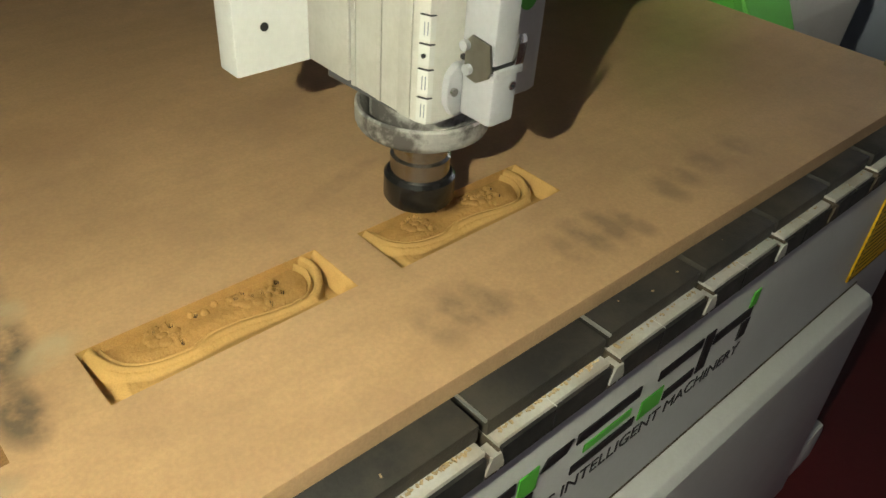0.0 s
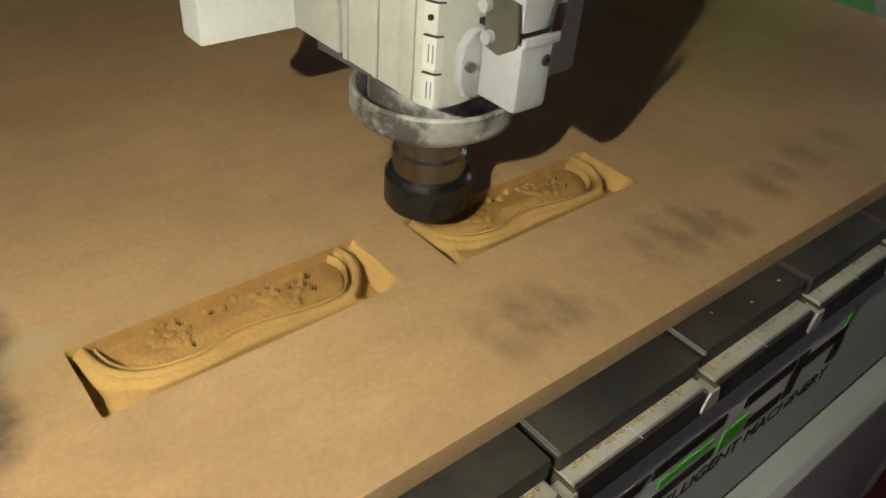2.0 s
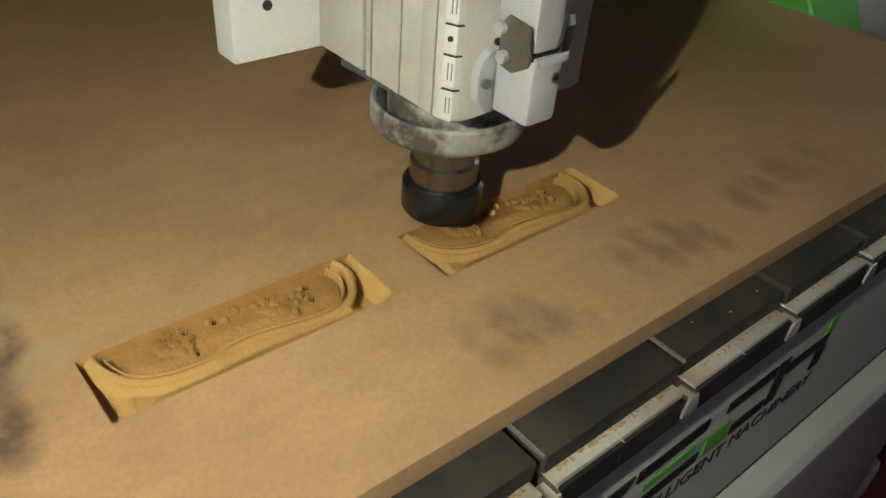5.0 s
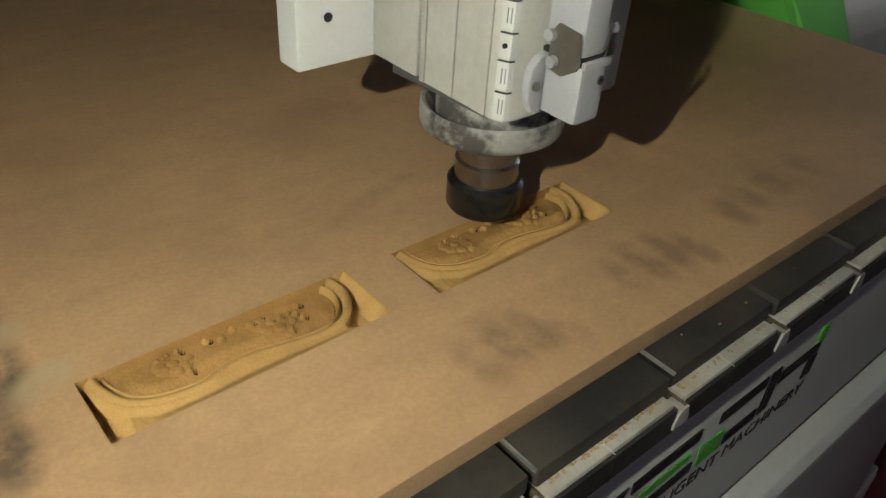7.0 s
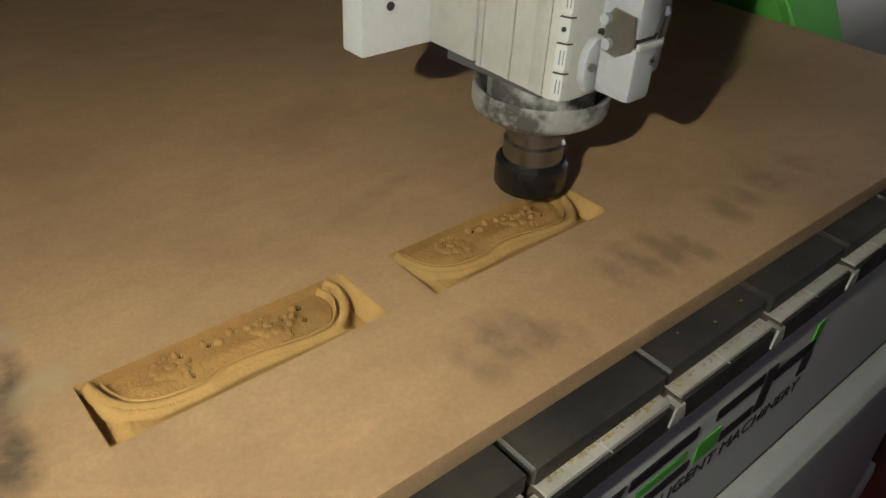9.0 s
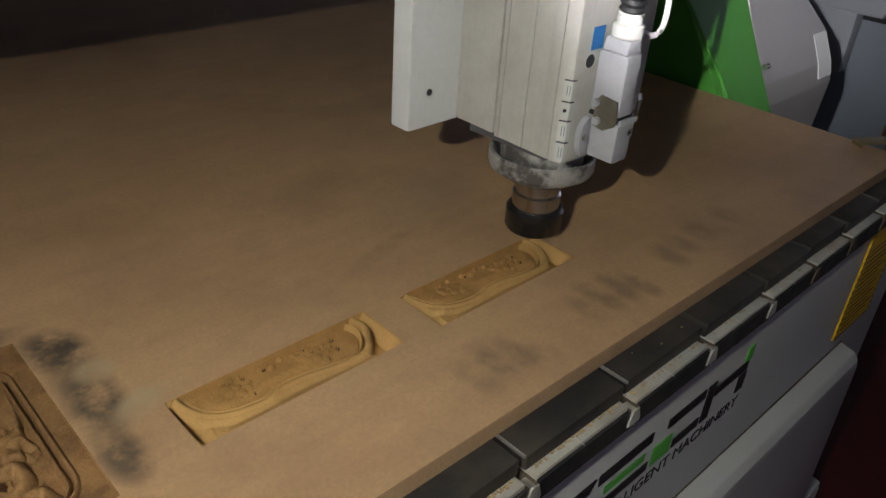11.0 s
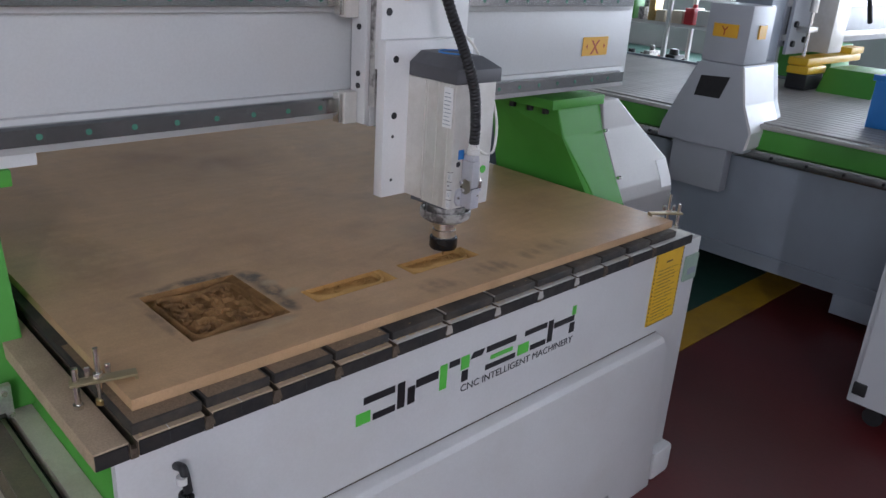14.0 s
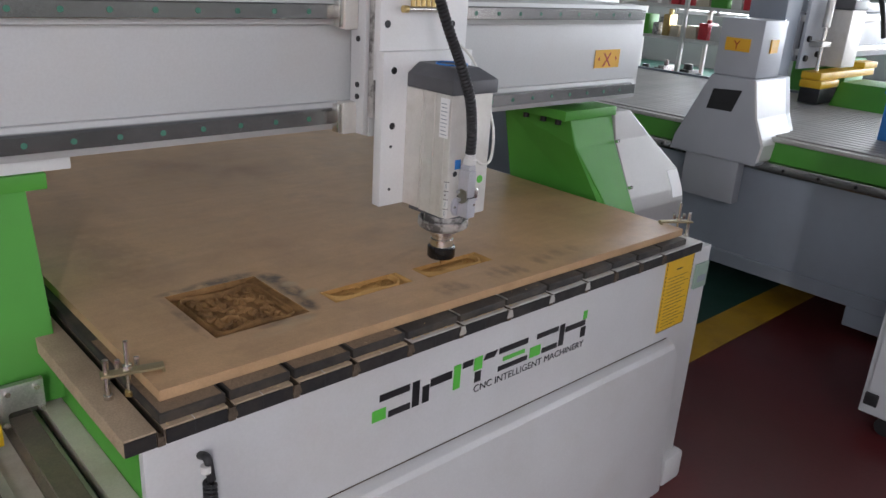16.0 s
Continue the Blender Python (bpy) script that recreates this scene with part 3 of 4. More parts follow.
# ---------------------------------------------------------------- the sheet with its carvings
ZS, ZS0 = 0.836, 0.8172
BX0, BX1, BY0, BY1 = 0.156, 1.600, 0.045, 2.44
HOLES = [(0.304, 0.495, 0.154, 0.366), (0.558, 0.754, 0.160, 0.219), (0.795, 0.990, 0.156, 0.216)]
SKEW = -0.0085     # the sheet lies slightly askew
sheet = thing("fibreboard_sheet", (0.88, 1.2, ZS0), "brown fibreboard sheet with three carved recesses, clamped on the table", "board")


def slab():
    bm = bmesh.new()
    xs = sorted({BX0, BX1, *(v for h in HOLES for v in h[:2])})
    ys = sorted({BY0, BY1, *(v for h in HOLES for v in h[2:])})
    grid = {}

    def at(x, y, z):
        if (x, y) not in grid:
            grid[x, y] = bm.verts.new((x, y + (SKEW * (x - BX0) if y == BY0 else 0), z))
        return grid[x, y]

    for x0, x1 in zip(xs, xs[1:]):
        for y0, y1 in zip(ys, ys[1:]):
            mx, my = (x0 + x1) / 2, (y0 + y1) / 2
            if not any(h[0] < mx < h[1] and h[2] < my < h[3] for h in HOLES):
                bm.faces.new([at(x0, y0, ZS), at(x1, y0, ZS), at(x1, y1, ZS), at(x0, y1, ZS)])
    return bm


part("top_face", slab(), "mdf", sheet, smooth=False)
D = SKEW * (BX1 - BX0)
part("core", prism([(BX0, BY0 + 0.0003), (BX1, BY0 + D + 0.0003), (BX1, BY1), (BX0, BY1)], "z", ZS0, ZS0 + 0.0035), "mdf_edge", sheet)
part("edge", prism([(BX0, BY0), (BX1, BY0 + D), (BX1, BY0 + D + 0.004), (BX0, BY0 + 0.004)], "z", ZS0 + 0.0036, ZS - 0.0002, 0.0004), "mdf_edge", sheet, "pale sawn board edge")
part("edge", B(BX0, BX0 + 0.004, BY0 + 0.0042, BY1, ZS0 + 0.0036, ZS - 0.0002), "mdf_edge", sheet)
part("edge", B(BX1 - 0.004, BX1, BY0 + D + 0.0042, BY1, ZS0 + 0.0036, ZS - 0.0002), "mdf_edge", sheet)
part("edge", B(BX0 + 0.0042, BX1 - 0.0042, BY1 - 0.004, BY1, ZS0 + 0.0036, ZS - 0.0002), "mdf_edge", sheet)


def relief(hole, nx, ny, depth, deep=1.0, inner=None):
    """A carved floor: depth(u, v) metres below the sheet, and upright walls round it. inner(u, v) tells which of its materials a spot takes."""
    x0, x1, y0, y1 = hole
    bm = bmesh.new()
    rows = []
    for j in range(ny + 1):
        row = []
        for i in range(nx + 1):
            u, v = i / nx, j / ny
            rim = i in (0, nx) or j in (0, ny)
            x, y = x0 + u * (x1 - x0), y0 + v * (y1 - y0)
            row.append(bm.verts.new((x, y, ZS if rim else ZS - min(0.0146, deep * depth(u, v)))))
        rows.append(row)
    for j in range(ny):
        for i in range(nx):
            f = bm.faces.new((rows[j][i], rows[j][i + 1], rows[j + 1][i + 1], rows[j + 1][i]))
            if inner:
                f.material_index = inner((i + 0.5) / nx, (j + 0.5) / ny)
    return bm


def smooth_line(pts, per=14):
    """Points along a smooth curve through pts."""
    p = [np.array(q, float) for q in pts]
    out = []
    for k in range(len(p) - 1):
        a, b, c, d = p[max(k - 1, 0)], p[k], p[k + 1], p[min(k + 2, len(p) - 1)]
        for j in range(per):
            t = j / per
            out.append(0.5 * (2 * b + (c - a) * t + (2 * a - 5 * b + 4 * c - d) * t * t + (3 * b - a - 3 * c + d) * t ** 3))
    return np.array(out + [p[-1]])


# the moulded wave of a strip: along and across, in strip widths
WAVE = smooth_line([(0.10, 1.12), (0.13, 0.82), (0.24, 0.54), (0.42, 0.36), (0.66, 0.25), (0.96, 0.20), (1.18, 0.20), (1.45, 0.28), (1.80, 0.27), (2.15, 0.20), (2.50, 0.15), (2.80, 0.17), (3.04, 0.32), (3.22, 0.60), (3.25, 0.86), (3.16, 1.12)])
LONG = 3.40
BUDS, PITS = [], []
for mid, lift in ((0.98, 0.80), (2.20, 0.78)):
    # a rose of low petals
    BUDS += [(mid + 0.15 * math.cos(k * 0.9 + mid), lift + 0.13 * math.sin(k * 0.9 + mid), 0.095, 0.0013) for k in range(7)]
    BUDS += [(mid, lift, 0.08, 0.0018)]
# sprays of small steep buds
for k, (bx, by, r) in enumerate(((0.86, 0.95, 0.05), (0.98, 0.97, 0.04), (1.10, 0.95, 0.055), (1.10, 0.71, 0.045), (1.08, 0.57, 0.05), (1.60, 0.88, 0.06), (2.13, 0.93, 0.04), (2.19, 0.80, 0.045), (2.33, 0.78, 0.055),
                                 (2.45, 0.84, 0.05), (2.61, 0.90, 0.06), (2.52, 0.75, 0.05), (2.33, 0.52, 0.045), (2.41, 0.64, 0.05), (2.54, 0.62, 0.045), (2.00, 0.92, 0.06), (1.44, 0.95, 0.05), (1.78, 0.96, 0.05))):
    BUDS.append((bx, by, r * 0.95, 0.0017 + 0.0004 * (k % 3)))
    if k % 4 != 1:                               # a pit beside it, coloured near-black to stand for the bud's shadow
        PITS.append((bx + r * 0.85, by - r * (0.75 if k % 2 else 0.40), r * (0.72 + 0.14 * (k % 3))))


def strip_side(x, v):
    """How far a point lies inside the wave, below zero outside it."""
    off = WAVE - (x, v)
    k = int((off * off).sum(1).argmin())
    near = math.hypot(*off[k])
    a, b = WAVE[max(k - 1, 0)], WAVE[min(k + 1, len(WAVE) - 1)]
    return near if (b[0] - a[0]) * (v - WAVE[k][1]) - (b[1] - a[1]) * (x - WAVE[k][0]) > 0 else -near


def strip_field(u, v):
    """Its material: 0 the moulding, 1 the sunk field, darkened as shade, 2 near-black pits as bud shadows."""
    x = u * LONG
    if any(math.hypot((x - bx) * 1.25, (v - by) * 0.85) < r * 0.95 for bx, by, r in PITS):
        return 2
    # the field and the far wall take a darker colour for their shade
    return 1 if strip_side(x, v) > 0.20 or (v > 0.98 and 0.06 < u < 0.92) else 0


def strip_depth(u, v):
    """Half of a waved drawer front: a moulded wave round a sunk field with flowers, cut up to its middle."""
    x = u * LONG
    d = strip_side(x, v)
    rough = 0.00018 * noise.noise((u * 60, v * 17, 3)) + 0.00008 * noise.noise((u * 150, v * 45, 7))
    if d < 0:
        # the ground outside the wave runs out to the sheet's top at the far end and along the near side
        low = (0.0042 + 0.0024 * step(0.30, 0.14, x) + 0.0056 * step(0.84, 0.93, u)) * step(1.0, 0.945, u) * (0.12 + 0.88 * step(0.0, 0.20, v + 0.6 * step(0.16, 0.0, u)))
        rise = step(-0.025 if u > 0.84 else -0.11, 0.0, d)
        return low * (1 - rise) + min(low, 0.0018) * rise + rough
    if d < 0.108:
        return 0.0018 - 0.0014 * math.sin(math.pi * d / 0.108)
    if d < 0.140:
        return 0.0096
    if d < 0.195:
        return 0.0058 - 0.0032 * math.sin(math.pi * (d - 0.140) / 0.055)
    up = 0.0
    for bx, by, r, h in BUDS:
        q = math.hypot(x - bx, v - by) / r
        if q < 1:
            up = max(up, h * (1 - q ** 4))
    for bx, by, r in PITS:
        if math.hypot((x - bx) * 1.25, (v - by) * 0.85) < r:
            return 0.0078
    field = 0.0056 - 0.0020 * step(0.34, 0.0, abs(v - 0.58)) * step(0.20, 0.40, d)
    return field + 0.0016 * step(0.225, 0.195, d) - up + rough


# ridges of the panel's foliage: spirals and stems of one quarter, mirrored
RIDGE = []
for cx, cy, rr, start, turns in ((0.45, 0.40, 0.21, 2.4, 1.25), (0.22, 0.56, 0.15, 5.2, -1.1), (0.17, 0.22, 0.15, 3.6, 1.0), (0.60, 0.13, 0.13, 1.0, -1.0), (0.58, 0.66, 0.11, 4.0, 0.9), (0.36, 0.74, 0.07, 0.6, 0.9)):
    for k in range(46):
        t = k / 45
        a = start + turns * 2 * math.pi * t
        wave = 1 + 0.12 * math.sin(5 * a)
        RIDGE.append((cx + rr * wave * (1 - 0.78 * t) * math.cos(a), cy + rr * wave * (1 - 0.78 * t) * math.sin(a), 0.026 + 0.030 * math.sin(math.pi * t) ** 2))
RIDGE = np.array(RIDGE)


def square_depth(u, v):
    """A square panel: a moulded frame with waved rails, and scrolls and a rosette on its sunk field."""
    x, y = 2 * u - 1, 2 * v - 1
    d = min(0.87 - abs(x), 0.88 - 0.15 * (0.5 + 0.5 * math.cos(math.pi * x / 0.8)) - abs(y))
    if abs(x) > 0.60 and abs(y) > 0.60:
        d = min(d, 0.27 - math.hypot(abs(x) - 0.60, abs(y) - 0.60))
    rough = 0.0004 * noise.noise((x * 18, y * 18, 2))
    if d < 0:
        # the ground outside the frame runs out to the sheet's top on two sides
        low = 0.0125 * (0.12 + 0.88 * step(1.0, 0.80, u)) * (0.15 + 0.85 * step(0.0, 0.16, v))
        rise = step(-0.07, 0.0, d)
        return low * (1 - rise) + min(low, 0.0062) * rise + rough
    if d < 0.055:
        return 0.0062 - 0.0040 * math.sin(math.pi * d / 0.055)
    if d < 0.072:
        return 0.0115
    if d < 0.105:
        return 0.0085 - 0.0028 * math.sin(math.pi * (d - 0.072) / 0.033)
    if d < 0.118:
        return 0.0112
    r, a = math.hypot(x, y), math.atan2(y, x)
    up = 0.0
    if r < 0.17:
        up = 0.0022 + 0.0040 * abs(math.cos(4 * a)) * math.sin(math.pi * r / 0.17) + 0.0035 * step(0.06, 0.03, r)
    q = np.hypot(RIDGE[:, 0] - abs(x) - 0.015 * math.sin(9 * y), RIDGE[:, 1] - abs(y) + 0.015 * math.sin(8 * x)) / RIDGE[:, 2]
    near = float(q.min())
    if near < 1:
        up = max(up, 0.0080 * math.sqrt(1 - near * near) * (0.75 + 0.5 * noise.noise((x * 5, y * 5, 1))))
    elif near < 1.5:
        up -= 0.0016 * math.sin(2 * math.pi * (near - 1))     # a cut line along each ridge
    up += 0.0024 * max(0.0, noise.noise((x * 6, y * 6, 5)))
    return 0.0118 - up + rough


part("carved_panel", relief(HOLES[0], 180, 180, square_depth), "mdf_dark", sheet, "square carved recess with scrolls, dusty brown")
for hole, said in ((HOLES[1], "freshly carved narrow recess with flowers"), (HOLES[2], "freshly carved narrow recess under the cutter")):
    strip = part("carved_strip", relief(hole, 390, 120, strip_depth, 1.6, strip_field), "mdf_cut", sheet, said)
    strip.data.materials.append(M["mdf_field_shade"])
    strip.data.materials.append(M["scorched"])

# ---------------------------------------------------------------- gantry
YF = 0.446          # front face of the beam
gantry = thing("gantry", (0.9, 0.6, 0.64), "light grey and green router gantry with two steel rails", "machine gantry")
part("beam", B(-0.35, 1.900, YF, 0.66, 1.106, 1.386, 0.004), "grey_paint", gantry, "light grey painted steel beam")
part("beam_foot_plate", B(-0.34, 0.190, YF + 0.014, 0.62, 1.082, 1.1055, 0.003), "white_paint", gantry)
for z0, z1 in ((1.128, 1.160), (1.346, 1.376)):
    part("rail_seat", B(-0.34, 1.86, YF - 0.018, YF - 0.0004, z0 - 0.012, z1 + 0.010, 0.002), "grey_paint", gantry)
    part("linear_rail", prism([(YF - 0.0185, z0), (YF - 0.0185, z1), (YF - 0.030, z1), (YF - 0.034, z1 - 0.008), (YF - 0.044, z1 - 0.002), (YF - 0.044, z0 + 0.002), (YF - 0.034, z0 + 0.008), (YF - 0.030, z0)], "x", -0.33, 1.83), "rail", gantry, "dark steel linear rail")
    bolts(gantry, "bolt_cap", [(-0.29 + 0.0785 * k, YF - 0.0446, (z0 + z1) / 2) for k in range(27)], 0.0055, 0.0012, "y", "bolt_green")
# right column: green leg, grey cover in front of it
LEG = [(0.74, 0.684), (0.300, 0.684), (0.325, 0.755), (0.371, 0.837), (0.443, 0.972), (0.468, 1.052), (0.74, 1.052)]
leg = prism(LEG, "x", 1.700, 1.824)
for v in leg.verts:                              # its inner side leans in towards the top
    if v.co.x < 1.75:
        v.co.x -= 0.085 * step(0.74, 1.04, v.co.z)
bmesh.ops.bevel(leg, geom=list(leg.edges), offset=0.004, segments=2, affect="EDGES", profile=0.6)
part("leg", leg, "green", gantry, "green painted steel leg", smooth=False)
part("leg", prism([(y + 0.07 * step(1.0, 0.7, z) if y < 0.5 else y, z) for y, z in LEG], "x", -0.30, 0.113, 0.004), "green", gantry, "green painted steel leg", smooth=False)
part("leg_cap", B(1.575, 1.827, 0.455, 0.72, 1.0525, 1.0815, 0.003), "green", gantry)
part("leg_cap", B(-0.30, 0.145, 0.452, 0.72, 1.0525, 1.0815, 0.003), "green", gantry)
hood = bmesh.new()
tiers = [[hood.verts.new(p) for p in ((1.8285, y, z), (xr, y, z), (xr, 0.74, z), (1.8285, 0.74, z))] for z, y, xr in ((0.60, 0.355, 2.131), (0.758, 0.345, 2.131), (0.80, 0.357, 2.131), (0.858, 0.386, 2.131), (0.972, 0.443, 2.020), (1.062, 0.462, 1.912))]
hood.faces.new(tiers[0][::-1])
hood.faces.new(tiers[-1])
for a, c in zip(tiers, tiers[1:]):
    for k in range(4):
        hood.faces.new((a[k], a[(k + 1) % 4], c[(k + 1) % 4], c[k]))
bmesh.ops.recalc_face_normals(hood, faces=hood.faces)
bmesh.ops.bevel(hood, geom=list(hood.edges), offset=0.004, segments=2, affect="EDGES", profile=0.6)
part("cover", hood, "cover_paint", gantry, "light grey steel cover that widens downwards", smooth=False)
part("reflector", prism([(0.3462, 0.772), (0.3550, 0.80), (0.3840, 0.857), (0.3860, 0.856), (0.3570, 0.799), (0.3490, 0.772)], "x", 2.066, 2.126), "bright_white", gantry, "white sticker")
bolts(gantry, "cover_screw", [(1.822, 0.436, 0.972), (1.822, 0.363, 0.837)], 0.006, 0.012, "x", "steel")
bolts(gantry, "leg_bolt", [(1.60, y, 1.034) for y in (0.50, 0.56, 0.63)], 0.010, 0.018, "z", "black")
part("wiper", B(-0.029, -0.011, 0.290, 0.340, 0.6725, 0.712, 0.003), "yellow", gantry, "yellow plastic wiper")
part("label_plate", B(1.668, 1.788, YF - 0.0020, YF - 0.0004, 1.205, 1.258), "orange", gantry, "orange axis label")
writing("letter", "X", 0.058, pose(1.706, YF - 0.0023, 1.209, 90, 0, 0), gantry, "red_ink")
for tip, tail in ((1.682, 1.690), (1.775, 1.767)):
    part("arrow", prism([(tip, 1.2315), (tail, 1.2375), (tail, 1.2255)], "y", YF - 0.0028, YF - 0.0021), "red_ink", gantry)
part("rail_block_plate", prism([(-0.002, 0.676), (-0.002, 0.752), (0.070, 0.752), (0.070, 0.690), (0.060, 0.690), (0.056, 0.702), (0.014, 0.702), (0.010, 0.698), (0.010, 0.676)], "y", 0.338, 0.351, 0.0015), "alu", gantry, "steel end plate of the rail block")
part("rail_block", prism([(-0.006, 0.690), (-0.006, 0.735), (0.064, 0.735), (0.064, 0.690), (0.058, 0.684), (0.0, 0.684)], "y", 0.3515, 0.47, 0.002), "rail", gantry)
bolts(gantry, "bolt", [(0.012, 0.332, 0.740), (0.058, 0.332, 0.740), (0.0042, 0.332, 0.684), (0.0648, 0.332, 0.697)], 0.0048, 0.006, "y", "steel")

# ---------------------------------------------------------------- spindle and its carriage, which travel along the beam
XN, YA = 0.88, 0.216
car = thing("spindle_carriage", (XN, YA, 0.79), "square aluminium router spindle on a grey carriage plate", "router spindle")


def X(v):
    return XN + v


part("carriage_plate", B(X(-0.1115), X(0.15), 0.351, 0.366, 1.095, 1.50, 0.003), "grey_paint", car)
part("side_plate", B(X(-0.126), X(-0.112), 0.352, 0.4015, 1.10, 1.50, 0.002), "grey_paint", car)
part("slide_rail", B(X(-0.117), X(-0.103), 0.3315, 0.3505, 1.14, 1.50, 0.002), "dusty_steel", car)
for z in (1.108, 1.326):
    part("bearing_block", B(X(-0.160), X(-0.1265), 0.376, 0.4015, z - 0.008, z + 0.060, 0.003), "alu_body", car)
    part("end_cap", B(X(-0.172), X(-0.1605), 0.380, 0.4010, z - 0.004, z + 0.056, 0.002), "steel", car)
    part("bearing_block", B(X(0.06), X(0.14), 0.3665, 0.410, z, z + 0.052, 0.003), "steel", car)
bolts(car, "side_bolt", [(X(-0.1290), 0.374, z) for z in (1.180, 1.205, 1.30, 1.42)], 0.006, 0.003, "x", "black")
up = part("upper_plate", B(X(-0.119), X(0.125), 0.3115, 0.331, 1.22, 1.50, 0.0025), "white_paint", car, "white painted upper plate")
low = part("mount_plate", B(X(-0.128), X(0.122), 0.285, 0.311, 0.956, 1.282, 0.0025), "white_paint", car, "white painted spindle mounting plate")
bolts(car, "plate_hole", [(X(-0.100), 0.2842, 1.245), (X(-0.100), 0.2842, 1.130)], 0.0075, 0.0012, "y", "black")
bolts(car, "small_hole", [(X(-0.102), 0.2842, 1.086), (X(-0.102), 0.2842, 0.992)], 0.0035, 0.0012, "y", "black")
bolts(car, "top_bolt", [(X(-0.10), 0.3107, 1.335), (X(-0.06), 0.3107, 1.405), (X(0.08), 0.3107, 1.335)], 0.008, 0.0012, "y", "black")
# body
part("body_back", B(X(-0.064), X(0.064), 0.232, 0.2845, 0.958, 1.212, 0.002), "alu_body", car)
part("body", prism([(X(-0.060), 0.2315), (X(-0.060), 0.158), (X(-0.057), 0.150), (X(-0.048), 0.147), (X(0.048), 0.147), (X(0.057), 0.150), (X(0.060), 0.158), (X(0.060), 0.2315)], "z", 0.955, 1.212, 0.0), "alu_body", car, "ribbed anodised aluminium body")
for y0, y1 in ((0.163, 0.176), (0.196, 0.2005)):
    part("rib", B(X(-0.0616), X(-0.0602), y0, y1, 0.9555, 1.2115, 0.0005), "alu_body", car)
part("edge_strip", B(X(-0.0618), X(-0.0602), 0.2265, 0.2312, 0.9555, 1.2115, 0.0005), "alu_body", car)
hip = bmesh.new()
tiers = [[hip.verts.new((X(x), y, z)) for x, y in ((-0.064 + q, 0.143 + q), (0.064 - q, 0.143 + q), (0.064 - q, 0.2845), (-0.064 + q, 0.2845))] for z, q in ((1.2125, 0.0), (1.240, 0.0), (1.262, 0.030))]
hip.faces.new(tiers[0][::-1])
hip.faces.new(tiers[-1])
for a, c in zip(tiers, tiers[1:]):
    for k in range(4):
        hip.faces.new((a[k], a[(k + 1) % 4], c[(k + 1) % 4], c[k]))
bmesh.ops.bevel(hip, geom=list(hip.edges), offset=0.002, segments=2, affect="EDGES", profile=0.6)
cap = part("cap", hip, "cap", car, "dark grey plastic fan cap")
part("fan_ring", lathe((X(0.005), 0.225, 0), [(0.030, 1.2622), (0.034, 1.2622), (0.034, 1.2650), (0.030, 1.2650)], 28, False), "blue", cap)
part("nose_plate", prism([(X(-0.056), 0.270), (X(0.056), 0.270), (X(0.050), 0.165), (X(0.02), 0.158), (X(-0.02), 0.158), (X(-0.050), 0.175)], "z", 0.9465, 0.9545, 0.001), "cap", car)
part("hub", lathe((X(0), YA, 0), [(0.044, 0.946), (0.044, 0.919)]), "dusty_steel", car)
part("flange", lathe((X(0), YA, 0), [(0.044, 0.918), (0.0520, 0.9310), (0.0545, 0.9318), (0.0562, 0.930), (0.0562, 0.917), (0.0545, 0.9130), (0.042, 0.9050), (0.030, 0.9035)]), "dusty_steel", car, "dusty cast flange ring")
part("neck", lathe((X(0), YA, 0), [(0.0275, 0.9033), (0.0275, 0.893), (0.0235, 0.8905), (0.0235, 0.884), (0.0260, 0.882), (0.0260, 0.866), (0.0245, 0.8645)]), "steel", car, "bright steel spindle neck")
part("collet_nut", lathe((X(0), YA, 0), [(0.024, 0.8660), (0.0285, 0.8660), (0.0312, 0.863), (0.0312, 0.842), (0.0290, 0.8385), (0.012, 0.8375), (0.011, 0.8385)]), "nut", car, "black collet nut")
part("cutter", lathe((X(0), YA, 0), [(0.0032, 0.8378), (0.0032, 0.826), (0.0010, 0.8195)], 16), "steel", car, "slim steel cutter")
# stickers on the corner of the body, each with a thin dark edge and two lines of print
for z0, z1, lines in ((0.957, 0.975, 2), (0.978, 0.996, 2), (0.999, 1.014, 0), (1.017, 1.034, 2)):
    s = part("sticker", prism([(X(-0.0608), 0.1560), (X(-0.0576), 0.1486), (X(-0.0535), 0.1476), (X(-0.0535), 0.1484), (X(-0.0568), 0.1500), (X(-0.0590), 0.1560)], "z", z0, z1), "sticker", car)
    part("edge_line", prism([(X(-0.0609), 0.1559), (X(-0.0577), 0.1485), (X(-0.0535), 0.1475), (X(-0.0535), 0.1484), (X(-0.0568), 0.1500), (X(-0.0590), 0.1560)], "z", z1, z1 + 0.0008), "ink", s)
    for q in range(lines):
        x, y = (-0.0599, 0.1522) if q == 0 else (-0.0588, 0.1500)
        part("print_bar", B(X(x - 0.0002), X(x + 0.0003), y - 0.0003, y + 0.0003, z0 + 0.004, z1 - 0.004), "mid_grey", s)
    if not lines:
        part("print_dot", C((X(-0.0606), 0.1520, (z0 + z1) / 2), 0.0016, 0.0016, "x", 12), "ink", s)
plate = part("type_plate", B(X(-0.0630), X(-0.0617), 0.152, 0.178, 1.125, 1.205), "bright_white", car)
for k in range(9):
    part("print_bar", B(X(-0.0634), X(-0.0631), 0.155 + 0.002 * (k % 3), 0.175, 1.131 + 0.0078 * k, 1.1324 + 0.0078 * k), "mid_grey", plate)
part("round_sticker", C((X(0.034), 0.1462, 1.030), 0.0085, 0.0008, "y", 24), "logo_green", car)
part("round_sticker", C((X(-0.040), 0.1468, 1.050), 0.006, 0.0008, "y", 24), "ink", car)
part("blue_sticker", B(X(-0.042), X(-0.026), 0.1460, 0.1468, 1.060, 1.080), "blue", car)
